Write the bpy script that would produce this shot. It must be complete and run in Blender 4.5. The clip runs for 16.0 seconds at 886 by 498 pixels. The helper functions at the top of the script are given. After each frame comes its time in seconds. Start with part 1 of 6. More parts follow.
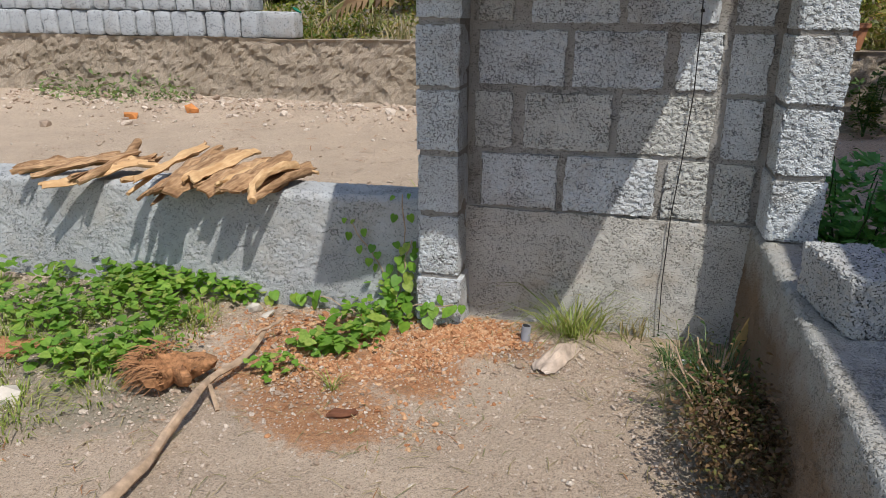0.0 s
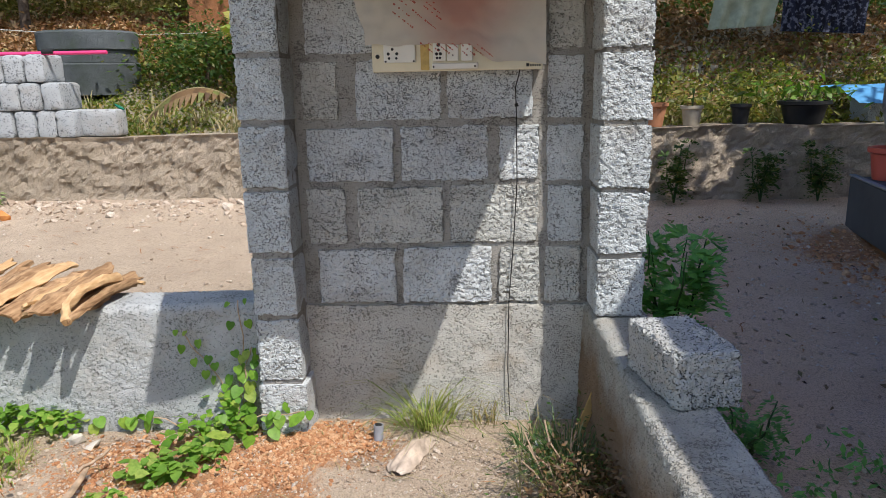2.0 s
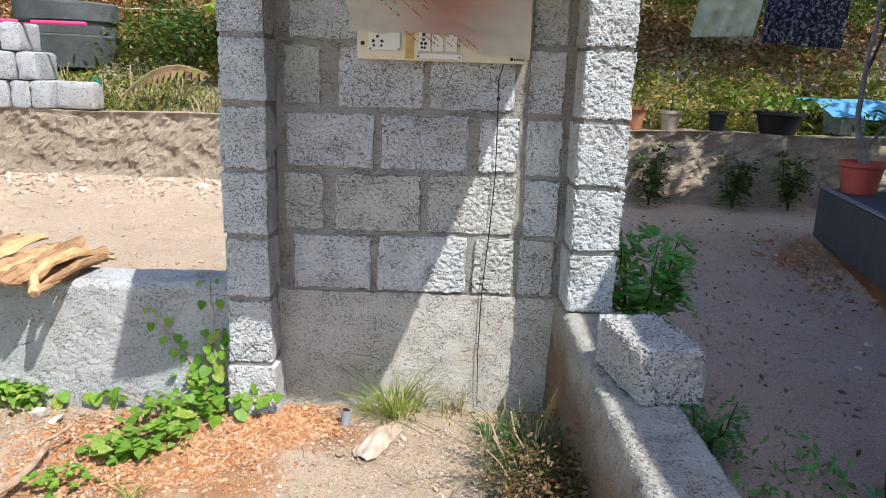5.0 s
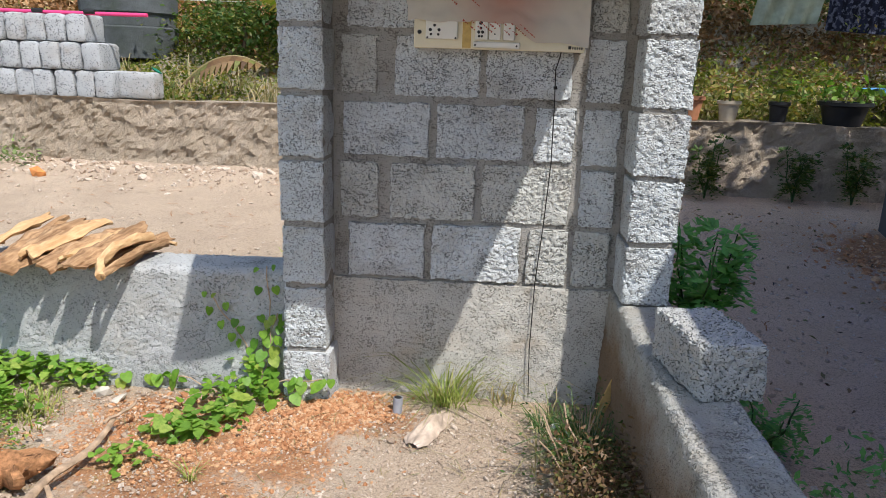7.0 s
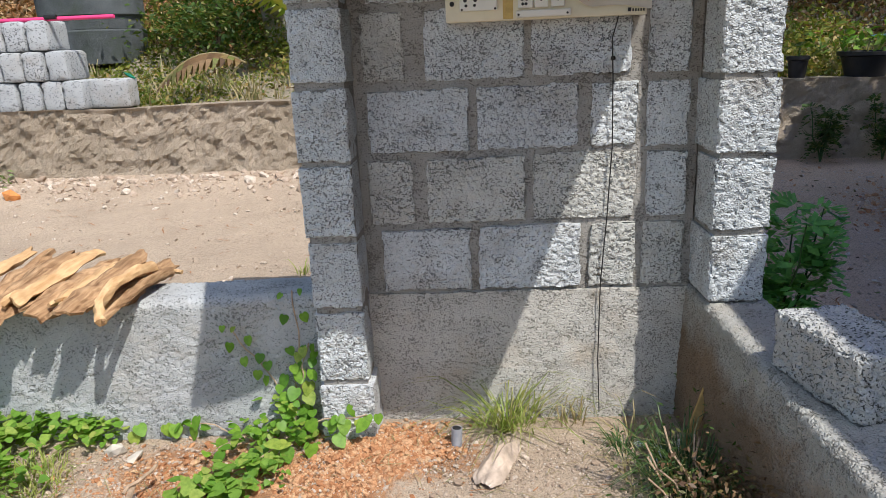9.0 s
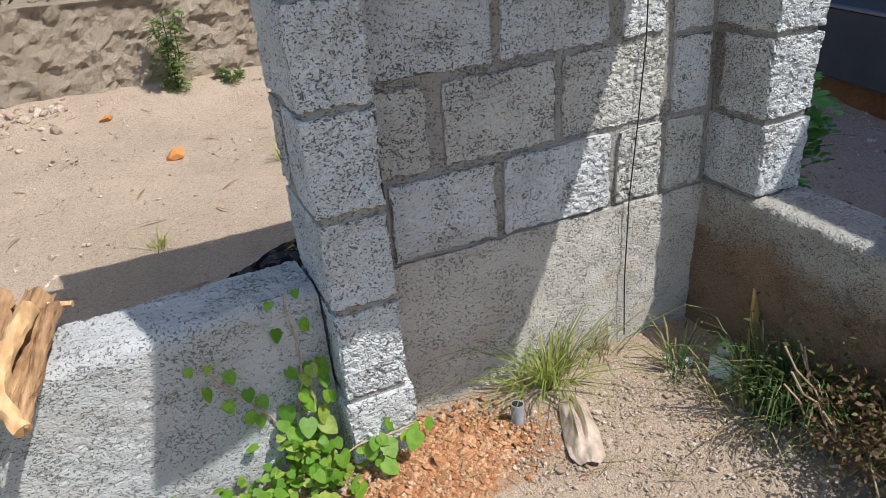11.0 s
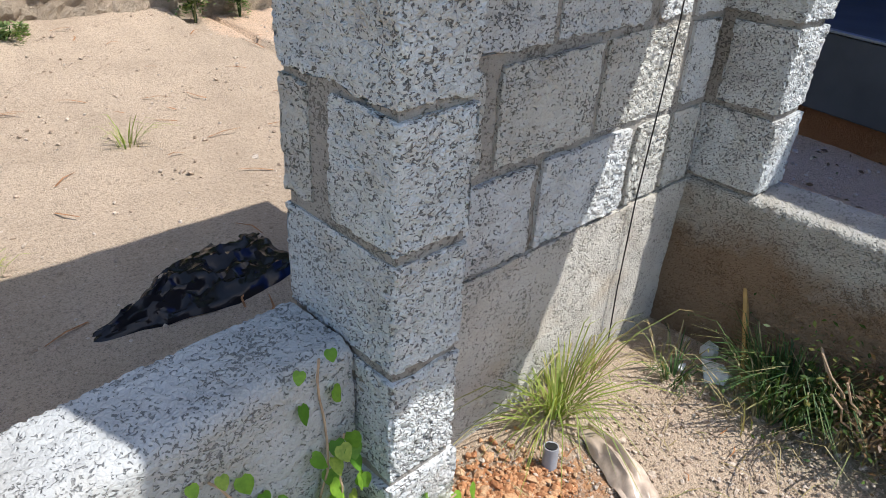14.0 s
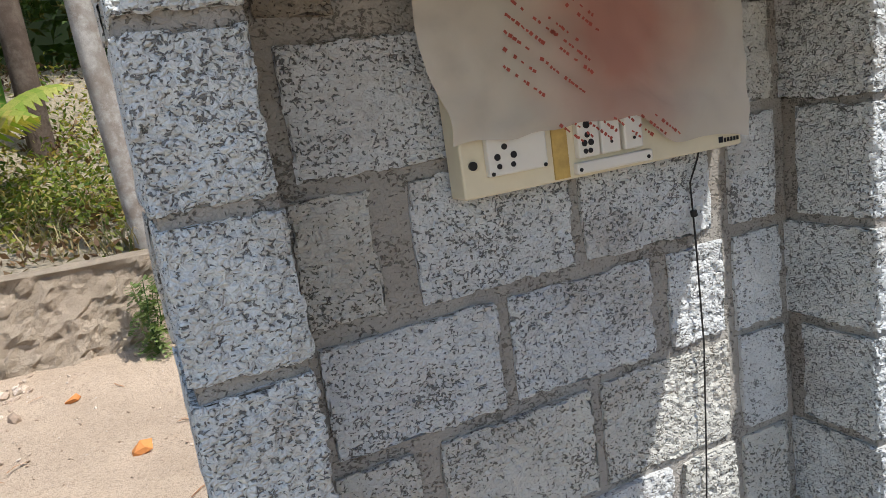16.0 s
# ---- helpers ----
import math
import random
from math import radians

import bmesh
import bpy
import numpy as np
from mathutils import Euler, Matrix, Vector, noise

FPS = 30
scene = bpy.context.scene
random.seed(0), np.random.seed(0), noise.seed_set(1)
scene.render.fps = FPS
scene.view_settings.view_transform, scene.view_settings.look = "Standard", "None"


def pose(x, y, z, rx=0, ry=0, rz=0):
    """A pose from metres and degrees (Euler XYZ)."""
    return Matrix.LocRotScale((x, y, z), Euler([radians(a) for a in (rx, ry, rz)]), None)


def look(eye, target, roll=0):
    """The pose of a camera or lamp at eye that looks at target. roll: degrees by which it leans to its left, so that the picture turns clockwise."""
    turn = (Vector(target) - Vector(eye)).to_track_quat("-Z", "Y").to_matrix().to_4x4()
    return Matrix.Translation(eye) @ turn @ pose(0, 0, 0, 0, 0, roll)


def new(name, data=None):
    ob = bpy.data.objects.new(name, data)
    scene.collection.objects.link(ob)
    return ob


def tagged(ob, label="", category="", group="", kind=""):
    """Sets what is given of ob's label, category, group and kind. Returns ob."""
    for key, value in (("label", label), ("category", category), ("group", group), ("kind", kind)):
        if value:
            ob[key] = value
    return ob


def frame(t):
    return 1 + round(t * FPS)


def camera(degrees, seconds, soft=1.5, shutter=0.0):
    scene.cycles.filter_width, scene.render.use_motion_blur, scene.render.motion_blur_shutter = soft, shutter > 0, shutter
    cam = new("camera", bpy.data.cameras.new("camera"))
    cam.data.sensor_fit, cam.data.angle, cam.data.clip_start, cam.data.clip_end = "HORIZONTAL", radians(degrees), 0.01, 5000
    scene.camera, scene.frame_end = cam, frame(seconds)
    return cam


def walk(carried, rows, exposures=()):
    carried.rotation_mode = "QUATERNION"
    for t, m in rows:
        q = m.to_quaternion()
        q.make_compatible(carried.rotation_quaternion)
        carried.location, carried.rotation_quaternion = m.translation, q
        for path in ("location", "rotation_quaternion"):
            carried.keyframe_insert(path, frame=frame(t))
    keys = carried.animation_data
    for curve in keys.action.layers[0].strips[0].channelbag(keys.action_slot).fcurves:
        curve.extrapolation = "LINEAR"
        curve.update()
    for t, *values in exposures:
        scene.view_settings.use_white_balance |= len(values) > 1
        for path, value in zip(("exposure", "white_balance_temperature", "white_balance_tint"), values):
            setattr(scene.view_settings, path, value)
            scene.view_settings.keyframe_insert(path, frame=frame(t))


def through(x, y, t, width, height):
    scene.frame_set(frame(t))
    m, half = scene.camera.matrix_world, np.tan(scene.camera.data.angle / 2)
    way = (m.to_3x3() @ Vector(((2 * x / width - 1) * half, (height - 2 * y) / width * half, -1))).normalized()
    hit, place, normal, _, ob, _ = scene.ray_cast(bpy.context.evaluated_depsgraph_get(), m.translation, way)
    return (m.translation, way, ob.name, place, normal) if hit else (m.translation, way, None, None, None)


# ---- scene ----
cam = camera(63.6, 16.0, 0.5)
PATH = [
    (0, (0.673, -2.425, 1.046), (0.205, -0.6, 0.376), 0.3),
    (0.5, (0.702, -2.393, 1.071), (0.403, -0.508, 0.473), -1.8),
    (1, (0.714, -2.376, 1.078), (0.499, -0.467, 0.521), -1.4),
    (1.5, (0.702, -2.368, 1.069), (0.54, -0.461, 0.49), -0.4),
    (2, (0.717, -2.363, 1.096), (0.636, -0.42, 0.629), -1.2),
    (2.5, (0.718, -2.392, 1.124), (0.578, -0.416, 0.846), -0.4),
    (3, (0.731, -2.391, 1.137), (0.641, -0.402, 0.944), -0.1),
    (3.5, (0.741, -2.407, 1.143), (0.695, -0.412, 1.009), -0.4),
    (4, (0.727, -2.399, 1.112), (0.702, -0.427, 0.776), 1.7),
    (6.5, (0.704, -2.367, 1.081), (0.699, -0.437, 0.556), 2.1),
    (7, (0.692, -2.38, 1.082), (0.553, -0.452, 0.569), 1.9),
    (7.5, (0.689, -2.383, 1.087), (0.545, -0.452, 0.585), 1.7),
    (8, (0.659, -2.372, 1.069), (0.519, -0.461, 0.497), 2.7),
    (8.5, (0.593, -2.267, 1.061), (0.412, -0.362, 0.479), 2.0),
    (8.7, (0.555, -2.182, 1.064), (0.359, -0.27, 0.511), -0.5),
    (10.8, (-0.224, -1.488, 1.128), (0.425, 0.189, 0.253), -5.0),
    (11, (-0.271, -1.401, 1.123), (0.409, 0.243, 0.209), -4.7),
    (11.5, (-0.454, -1.208, 1.071), (0.478, 0.238, 0.05), -0.6),
    (12, (-0.561, -1.071, 1.05), (0.422, 0.269, -0.063), 0.5),
    (12.5, (-0.499, -0.919, 0.976), (0.426, 0.351, -0.262), 0.8),
    (13, (-0.461, -0.809, 0.956), (0.418, 0.332, -0.431), 0.3),
    (13.5, (-0.523, -0.789, 0.997), (0.551, 0.317, -0.277), 1.1),
    (14, (-0.564, -0.78, 1.063), (0.665, 0.444, 0.068), 3.6),
    (14.5, (-0.567, -0.792, 1.158), (0.659, 0.584, 0.38), -1.0),
    (15, (-0.466, -0.834, 1.192), (0.734, 0.588, 0.458), -5.9),
    (15.5, (-0.252, -0.961, 1.214), (0.635, 0.736, 0.636), -9.8),
    (16, (-0.026, -0.966, 1.266), (0.743, 0.833, 0.851), -8.2),
]
walk(cam, [(t, look(eye, target, roll)) for t, eye, target, roll in PATH], [(0.0, 0.02), (1.0, 0.2), (2.0, 0.36), (3.5, 0.62), (4.2, 0.8), (6.3, 0.53), (7.0, 0.46), (7.5, 0.42), (8.5, 0.38), (12.0, 0.36), (13.0, 0.33), (13.5, 0.36), (14.0, 0.64), (14.6, 0.60), (15.5, 0.42), (16.0, 0.60)])

# ---------------------------------------------------------------- light
world = bpy.data.worlds.new("daylight")
scene.world = world
world.use_nodes = True
wn = world.node_tree
sky = wn.nodes.new("ShaderNodeTexSky")
sky.sky_type, sky.sun_disc = "NISHITA", False
SUN_FROM = Vector((0.872, -1.0, 2.0)).normalized()
sky.sun_elevation = math.asin(SUN_FROM.z)
sky.sun_rotation = math.atan2(SUN_FROM.x, SUN_FROM.y)
sky.air_density, sky.dust_density = 1.2, 1.5
wn.nodes["Background"].inputs["Strength"].default_value = 0.15
wn.links.new(sky.outputs[0], wn.nodes["Background"].inputs["Color"])
sun_data = bpy.data.lights.new("sun", "SUN")
sun_data.energy, sun_data.angle, sun_data.color = 3.9, radians(0.5), (1.0, 0.96, 0.90)
sun = new("sun", sun_data)
sun.matrix_world = look(SUN_FROM * 30, (0, 0, 0))

# ---------------------------------------------------------------- helpers
rnd = random.Random(7)
rng = np.random.default_rng(11)


def part(name, shape, material, parent=None, label="", smooth=False):
    """A bmesh or mesh as one object, under a thing or a part."""
    if isinstance(shape, bmesh.types.BMesh):
        me = bpy.data.meshes.new(name)
        shape.to_mesh(me)
        shape.free()
    else:
        me = shape
    if material and not me.materials:
        me.materials.append(material)
    if smooth:
        me.polygons.foreach_set("use_smooth", [True] * len(me.polygons))
        me.set_sharp_from_angle(angle=radians(38))
    ob = new(name, me)
    ob.parent = parent
    if label:
        tagged(ob, label)
    return ob


def thing(name, label, category, at=(0, 0, 0), turn=0, kind="", group=""):
    ob = new(name)
    ob.matrix_world = pose(*at, 0, 0, turn)
    ob.empty_display_size = 0.05
    return tagged(ob, label, category, group, kind)


def pydata(name, verts, faces):
    me = bpy.data.meshes.new(name)
    me.from_pydata([tuple(v) for v in verts], [], [tuple(f) for f in faces])
    me.update()
    return me


def quads(name, v):
    """A mesh of separate quads from an array (n, 4, 3)."""
    n = len(v)
    me = bpy.data.meshes.new(name)
    me.vertices.add(4 * n)
    me.vertices.foreach_set("co", np.ascontiguousarray(v, dtype=np.float32).ravel())
    me.loops.add(4 * n)
    me.loops.foreach_set("vertex_index", np.arange(4 * n, dtype=np.int32))
    me.polygons.add(n)
    me.polygons.foreach_set("loop_start", np.arange(0, 4 * n, 4, dtype=np.int32))
    me.update(calc_edges=True)
    return me


def rough_box(x0, x1, y0, y1, z0, z1, step=0.03, jitter=0.002, wear=0.006, seed=0):
    """A box cut into a grid, with worn edges and an uneven skin."""
    bm = bmesh.new()
    size = Vector((x1 - x0, y1 - y0, z1 - z0))
    bmesh.ops.create_cube(bm, size=1)
    for axis in range(3):
        cuts = max(1, min(14, round(size[axis] / step)))
        for k in range(1, cuts):
            at = Vector((0, 0, 0))
            at[axis] = -0.5 + k / cuts
            no = Vector((0, 0, 0))
            no[axis] = 1
            bmesh.ops.bisect_plane(bm, geom=bm.verts[:] + bm.edges[:] + bm.faces[:], plane_co=at, plane_no=no)
    off = Vector((seed * 3.7, seed * 1.3, seed * 2.1))
    for v in bm.verts:
        edges = sum(abs(abs(c) - 0.5) < 1e-4 for c in v.co)
        p = Vector((v.co.x * size.x, v.co.y * size.y, v.co.z * size.z))
        n3 = noise.noise_vector((p + off) * 28) * jitter
        if edges >= 2:
            w = wear * (0.5 + 0.9 * abs(noise.noise((p + off) * 17)))
            for a in range(3):
                if abs(abs(v.co[a]) - 0.5) < 1e-4:
                    p[a] -= math.copysign(min(w, size[a] * 0.3), v.co[a]) * (1.0 if edges == 3 else 0.7)
        v.co = p + n3 + Vector(((x0 + x1) / 2, (y0 + y1) / 2, (z0 + z1) / 2))
    return bm


def box(x0, x1, y0, y1, z0, z1, bevel=0.0, segments=2):
    bm = bmesh.new()
    bmesh.ops.create_cube(bm, size=1, matrix=Matrix.LocRotScale(((x0 + x1) / 2, (y0 + y1) / 2, (z0 + z1) / 2), None, (x1 - x0, y1 - y0, z1 - z0)))
    if bevel:
        bmesh.ops.bevel(bm, geom=bm.edges[:], offset=bevel, segments=segments, affect="EDGES", profile=0.5)
    return bm


def lathe(profile, steps=24, wobble=0.0):
    """A turned shape from (radius, height) pairs."""
    v, f = [], []
    for r, z in profile:
        for k in range(steps):
            a = 2 * math.pi * k / steps
            rr = r * (1 + wobble * noise.noise((math.cos(a) * 2, math.sin(a) * 2, z * 9)))
            v.append((rr * math.cos(a), rr * math.sin(a), z))
    for i in range(len(profile) - 1):
        for k in range(steps):
            b = (k + 1) % steps
            f.append((i * steps + k, i * steps + b, (i + 1) * steps + b, (i + 1) * steps + k))
    f.append(tuple(range(steps))[::-1])
    f.append(tuple((len(profile) - 1) * steps + k for k in range(steps)))
    return pydata("turned", v, f)


def tube(points, radii, sides=8, bump=0.0, seed=0):
    """A tube of changing radius along a line of points."""
    pts = [Vector(p) for p in points]
    v, f = [], []
    for i, p in enumerate(pts):
        ahead = (pts[min(i + 1, len(pts) - 1)] - pts[max(i - 1, 0)]).normalized()
        side = ahead.cross(Vector((0.13, 0.31, 0.94))).normalized()
        up = side.cross(ahead)
        r = radii[i] if hasattr(radii, "__len__") else radii
        for k in range(sides):
            a = 2 * math.pi * k / sides
            rr = r * (1 + bump * noise.noise((i * 0.7 + seed * 5.3, math.cos(a) * 1.5, math.sin(a) * 1.5)))
            v.append(p + side * (rr * math.cos(a)) + up * (rr * math.sin(a)))
    for i in range(len(pts) - 1):
        for k in range(sides):
            b = (k + 1) % sides
            f.append((i * sides + k, i * sides + b, (i + 1) * sides + b, (i + 1) * sides + k))
    f.append(tuple(range(sides))[::-1])
    f.append(tuple((len(pts) - 1) * sides + k for k in range(sides)))
    return pydata("tube", v, f)


def bent(a, b, n=8, sag=0.0, wander=0.0, seed=0):
    a, b = Vector(a), Vector(b)
    out = []
    for i in range(n + 1):
        s = i / n
        p = a.lerp(b, s)
        p.z -= 4 * sag * s * (1 - s)
        p += noise.noise_vector((s * 3.1 + seed * 7.7, seed, 0)) * wander * (4 * s * (1 - s) + 0.15)
        out.append(p)
    return out


def joined(name, meshes):
    """Several meshes made into one."""
    bm = bmesh.new()
    for me in meshes:
        bm.from_mesh(me)
        bpy.data.meshes.remove(me)
    me = bpy.data.meshes.new(name)
    bm.to_mesh(me)
    bm.free()
    return me


def leaves(centres, size, flat=0.5, spread=0.35, squeeze=0.45):
    """One kite-shaped leaf of two folded halves' width at each centre (n, 3)."""
    n = len(centres)
    d = rng.normal(size=(n, 3))
    d[:, 2] = d[:, 2] * flat - 0.25
    d /= np.linalg.norm(d, axis=1)[:, None]
    u = rng.normal(size=(n, 3))
    u[:, 2] = np.abs(u[:, 2]) + 0.6
    s = np.cross(d, u)
    s /= np.linalg.norm(s, axis=1)[:, None]
    ln = size * rng.uniform(1 - spread, 1 + spread, (n, 1))
    up = np.cross(s, d)
    v = np.stack([centres - d * ln * 0.5, centres + s * ln * squeeze * 0.5 + up * ln * 0.08, centres + d * ln * 0.5, centres - s * ln * squeeze * 0.5 + up * ln * 0.08], 1)
    return v


def stones(name, xy, z, sizes, flat=0.7):
    """Many small angular stones in one mesh."""
    bm = bmesh.new()
    bmesh.ops.create_icosphere(bm, subdivisions=1, radius=1)
    base = np.array([v.co[:] for v in bm.verts])
    tri = np.array([[v.index for v in f.verts] for f in bm.faces])
    bm.free()
    n, m = len(xy), len(base)
    k = base[None] * (1 + rng.uniform(-0.38, 0.30, (n, m, 1)))
    k *= rng.uniform(0.6, 1.25, (n, 1, 3)) * np.array([1, 1, flat])
    a = rng.uniform(0, 6.28, n)
    c, s = np.cos(a)[:, None], np.sin(a)[:, None]
    x, y = k[..., 0] * c - k[..., 1] * s, k[..., 0] * s + k[..., 1] * c
    t = rng.uniform(-0.5, 0.5, (n, 1))
    zz = k[..., 2] + x * t
    v = np.stack([x, y, zz], -1) * sizes[:, None, None]
    v[..., :2] += xy[:, None]
    v[..., 2] += (z + sizes * flat * 0.35)[:, None]
    f = (tri[None] + (np.arange(n) * m)[:, None, None]).reshape(-1, 3)
    me = bpy.data.meshes.new(name)
    me.vertices.add(n * m)
    me.vertices.foreach_set("co", v.astype(np.float32).ravel())
    me.loops.add(len(f) * 3)
    me.loops.foreach_set("vertex_index", f.astype(np.int32).ravel())
    me.polygons.add(len(f))
    me.polygons.foreach_set("loop_start", np.arange(0, len(f) * 3, 3, dtype=np.int32))
    me.polygons.foreach_set("use_smooth", [False] * len(f))
    me.update(calc_edges=True)
    return me


def lattice(p):
    """Smooth value noise, 0 to 1, at points (n, 3)."""
    i = np.floor(p).astype(np.int64)
    f = p - i
    f = f * f * (3 - 2 * f)
    out = 0
    for dx in (0, 1):
        for dy in (0, 1):
            for dz in (0, 1):
                h = (i[:, 0] + dx) * 374761393 + (i[:, 1] + dy) * 668265263 + (i[:, 2] + dz) * 2147483647
                h = (h ^ (h >> 13)) * 1274126177 & 0xFFFFFFFF
                h = ((h ^ (h >> 16)) & 0xFFFF) / 65535.0
                w = (f[:, 0] if dx else 1 - f[:, 0]) * (f[:, 1] if dy else 1 - f[:, 1]) * (f[:, 2] if dz else 1 - f[:, 2])
                out = out + h * w
    return out


def pitted(p, normal, pit=0.0045, rough=0.002, size=0.0085, seed=0.0):
    """Points pushed in along their normals where the porous surface has its pits."""
    q = p + seed * 1.37
    n = 0.65 * lattice(q / size) + 0.35 * lattice(q / (size * 0.5) + 31)
    open_here = 0.5 + 0.16 * (lattice(q / 0.07 + 5) - 0.5)
    s = np.clip((open_here - n) / 0.16, 0, 1)
    d = -pit * s * s * (3 - 2 * s) + rough * (lattice(q / 0.045 + 7) - 0.5) + rough * 0.5 * (lattice(q / 0.018 + 17) - 0.5)
    return p + normal * d[:, None]


def porous_block(name, x0, x1, y0, y1, z0, z1, fine="-y", grid=0.0038, radius=0.006, seed=0.0, pit=0.0026, warp=0.004):
    """A block with rounded arrises and real pits on the faces named in fine."""
    lo, hi = np.array((x0, y0, z0)), np.array((x1, y1, z1))
    vs, fs, k = [], [], 0
    for axis in range(3):
        for sign in (-1, 1):
            g = grid if ("-" if sign < 0 else "+") + "xyz"[axis] in fine else 0.05
            a, b = [(1, 2), (2, 0), (0, 1)][axis]
            na, nb = max(2, int(round((hi[a] - lo[a]) / g))), max(2, int(round((hi[b] - lo[b]) / g)))
            A, B = np.meshgrid(np.linspace(lo[a], hi[a], na + 1), np.linspace(lo[b], hi[b], nb + 1), indexing="ij")
            p = np.zeros((A.size, 3))
            p[:, a], p[:, b] = A.ravel(), B.ravel()
            p[:, axis] = hi[axis] if sign > 0 else lo[axis]
            core = np.clip(p, lo + radius, hi - radius)
            d = p - core
            n = d / np.maximum(np.linalg.norm(d, axis=1), 1e-9)[:, None]
            p = core + n * radius
            rim = (np.abs(d) > 1e-9).sum(1) >= 2
            p = p - n * (rim * 0.016 * np.clip(lattice(p / 0.016 + seed) - 0.42, 0, 1))[:, None]
            p = pitted(p, n, pit, 0.0018, 0.0098, seed)
            q = p / 0.06 + seed * 3.1
            p += (np.stack([lattice(q), lattice(q + 50), lattice(q + 90)], 1) - 0.5) * warp
            vs.append(p)
            idx = k + np.arange(A.size).reshape(na + 1, nb + 1)
            quad = np.stack([idx[:-1, :-1], idx[1:, :-1], idx[1:, 1:], idx[:-1, 1:]], -1).reshape(-1, 4)
            fs.append(quad if sign > 0 else quad[:, ::-1])
            k += A.size
    v, f = np.concatenate(vs), np.concatenate(fs)
    me = bpy.data.meshes.new(name)
    me.vertices.add(len(v))
    me.vertices.foreach_set("co", v.astype(np.float32).ravel())
    me.loops.add(4 * len(f))
    me.loops.foreach_set("vertex_index", f.astype(np.int32).ravel())
    me.polygons.add(len(f))
    me.polygons.foreach_set("loop_start", np.arange(0, 4 * len(f), 4, dtype=np.int32))
    me.update(calc_edges=True)
    return me


# ---------------------------------------------------------------- materials
class Nodes:
    def __init__(self, name, rough=0.9, material=None):
        self.m = material or bpy.data.materials.new(name)
        self.m.use_nodes = True
        self.t = self.m.node_tree
        self.b = self.t.nodes["Principled BSDF"]
        self.b.inputs["Roughness"].default_value = rough
        self.b.inputs["Specular IOR Level"].default_value = 0.25
        self.xyz = None

    def node(self, kind, **values):
        n = self.t.nodes.new("ShaderNode" + kind)
        for k, v in values.items():
            n.inputs[k.replace("_", " ")].default_value = v
        return n

    def link(self, a, b):
        self.t.links.new(a, b)

    def place(self, scale=(1, 1, 1), own=True):
        """The object's own metres, shifted from object to object."""
        tc = self.node("TexCoord")
        mp = self.node("Mapping")
        mp.inputs["Scale"].default_value = scale
        self.link(tc.outputs["Object"], mp.inputs["Vector"])
        if own:
            oi = self.node("ObjectInfo")
            mul = self.node("Math")
            mul.operation = "MULTIPLY"
            mul.inputs[1].default_value = 37.0
            self.link(oi.outputs["Random"], mul.inputs[0])
            self.link(mul.outputs[0], mp.inputs["Location"])
        return mp.outputs[0]

    def noise(self, at, scale, detail=4, rough=0.55):
        n = self.node("TexNoise", Scale=scale, Detail=detail, Roughness=rough)
        self.link(at, n.inputs["Vector"])
        return n.outputs["Fac"]

    def cells(self, at, scale, feature="F1"):
        n = self.node("TexVoronoi", Scale=scale)
        n.feature = feature
        self.link(at, n.inputs["Vector"])
        return n

    def ramp(self, fac, *stops):
        r = self.t.nodes.new("ShaderNodeValToRGB")
        e = r.color_ramp.elements
        while len(e) < len(stops):
            e.new(0.5)
        for el, (p, c) in zip(e, stops):
            el.position = p
            el.color = (c, c, c, 1) if not hasattr(c, "__len__") else (*c, 1)
        self.link(fac, r.inputs["Fac"])
        return r.outputs["Color"]

    def mix(self, fac, a, b, blend="MIX"):
        n = self.t.nodes.new("ShaderNodeMix")
        n.data_type, n.blend_type = "RGBA", blend
        for sock, v in ((n.inputs[0], fac), (n.inputs[6], a), (n.inputs[7], b)):
            if hasattr(v, "default_value"):
                self.link(v, sock)
            elif hasattr(v, "__len__"):
                sock.default_value = (*v, 1)
            else:
                sock.default_value = v
        return n.outputs[2]

    def math(self, op, a, b):
        n = self.node("Math")
        n.operation = op
        for sock, v in zip(n.inputs, (a, b)):
            if hasattr(v, "default_value"):
                self.link(v, sock)
            else:
                sock.default_value = v
        return n.outputs[0]

    def bump(self, height, distance, strength=1.0):
        n = self.node("Bump", Strength=strength, Distance=distance)
        self.link(height, n.inputs["Height"])
        self.link(n.outputs[0], self.b.inputs["Normal"])

    def color(self, c):
        self.link(c, self.b.inputs["Base Color"])
        return self.m


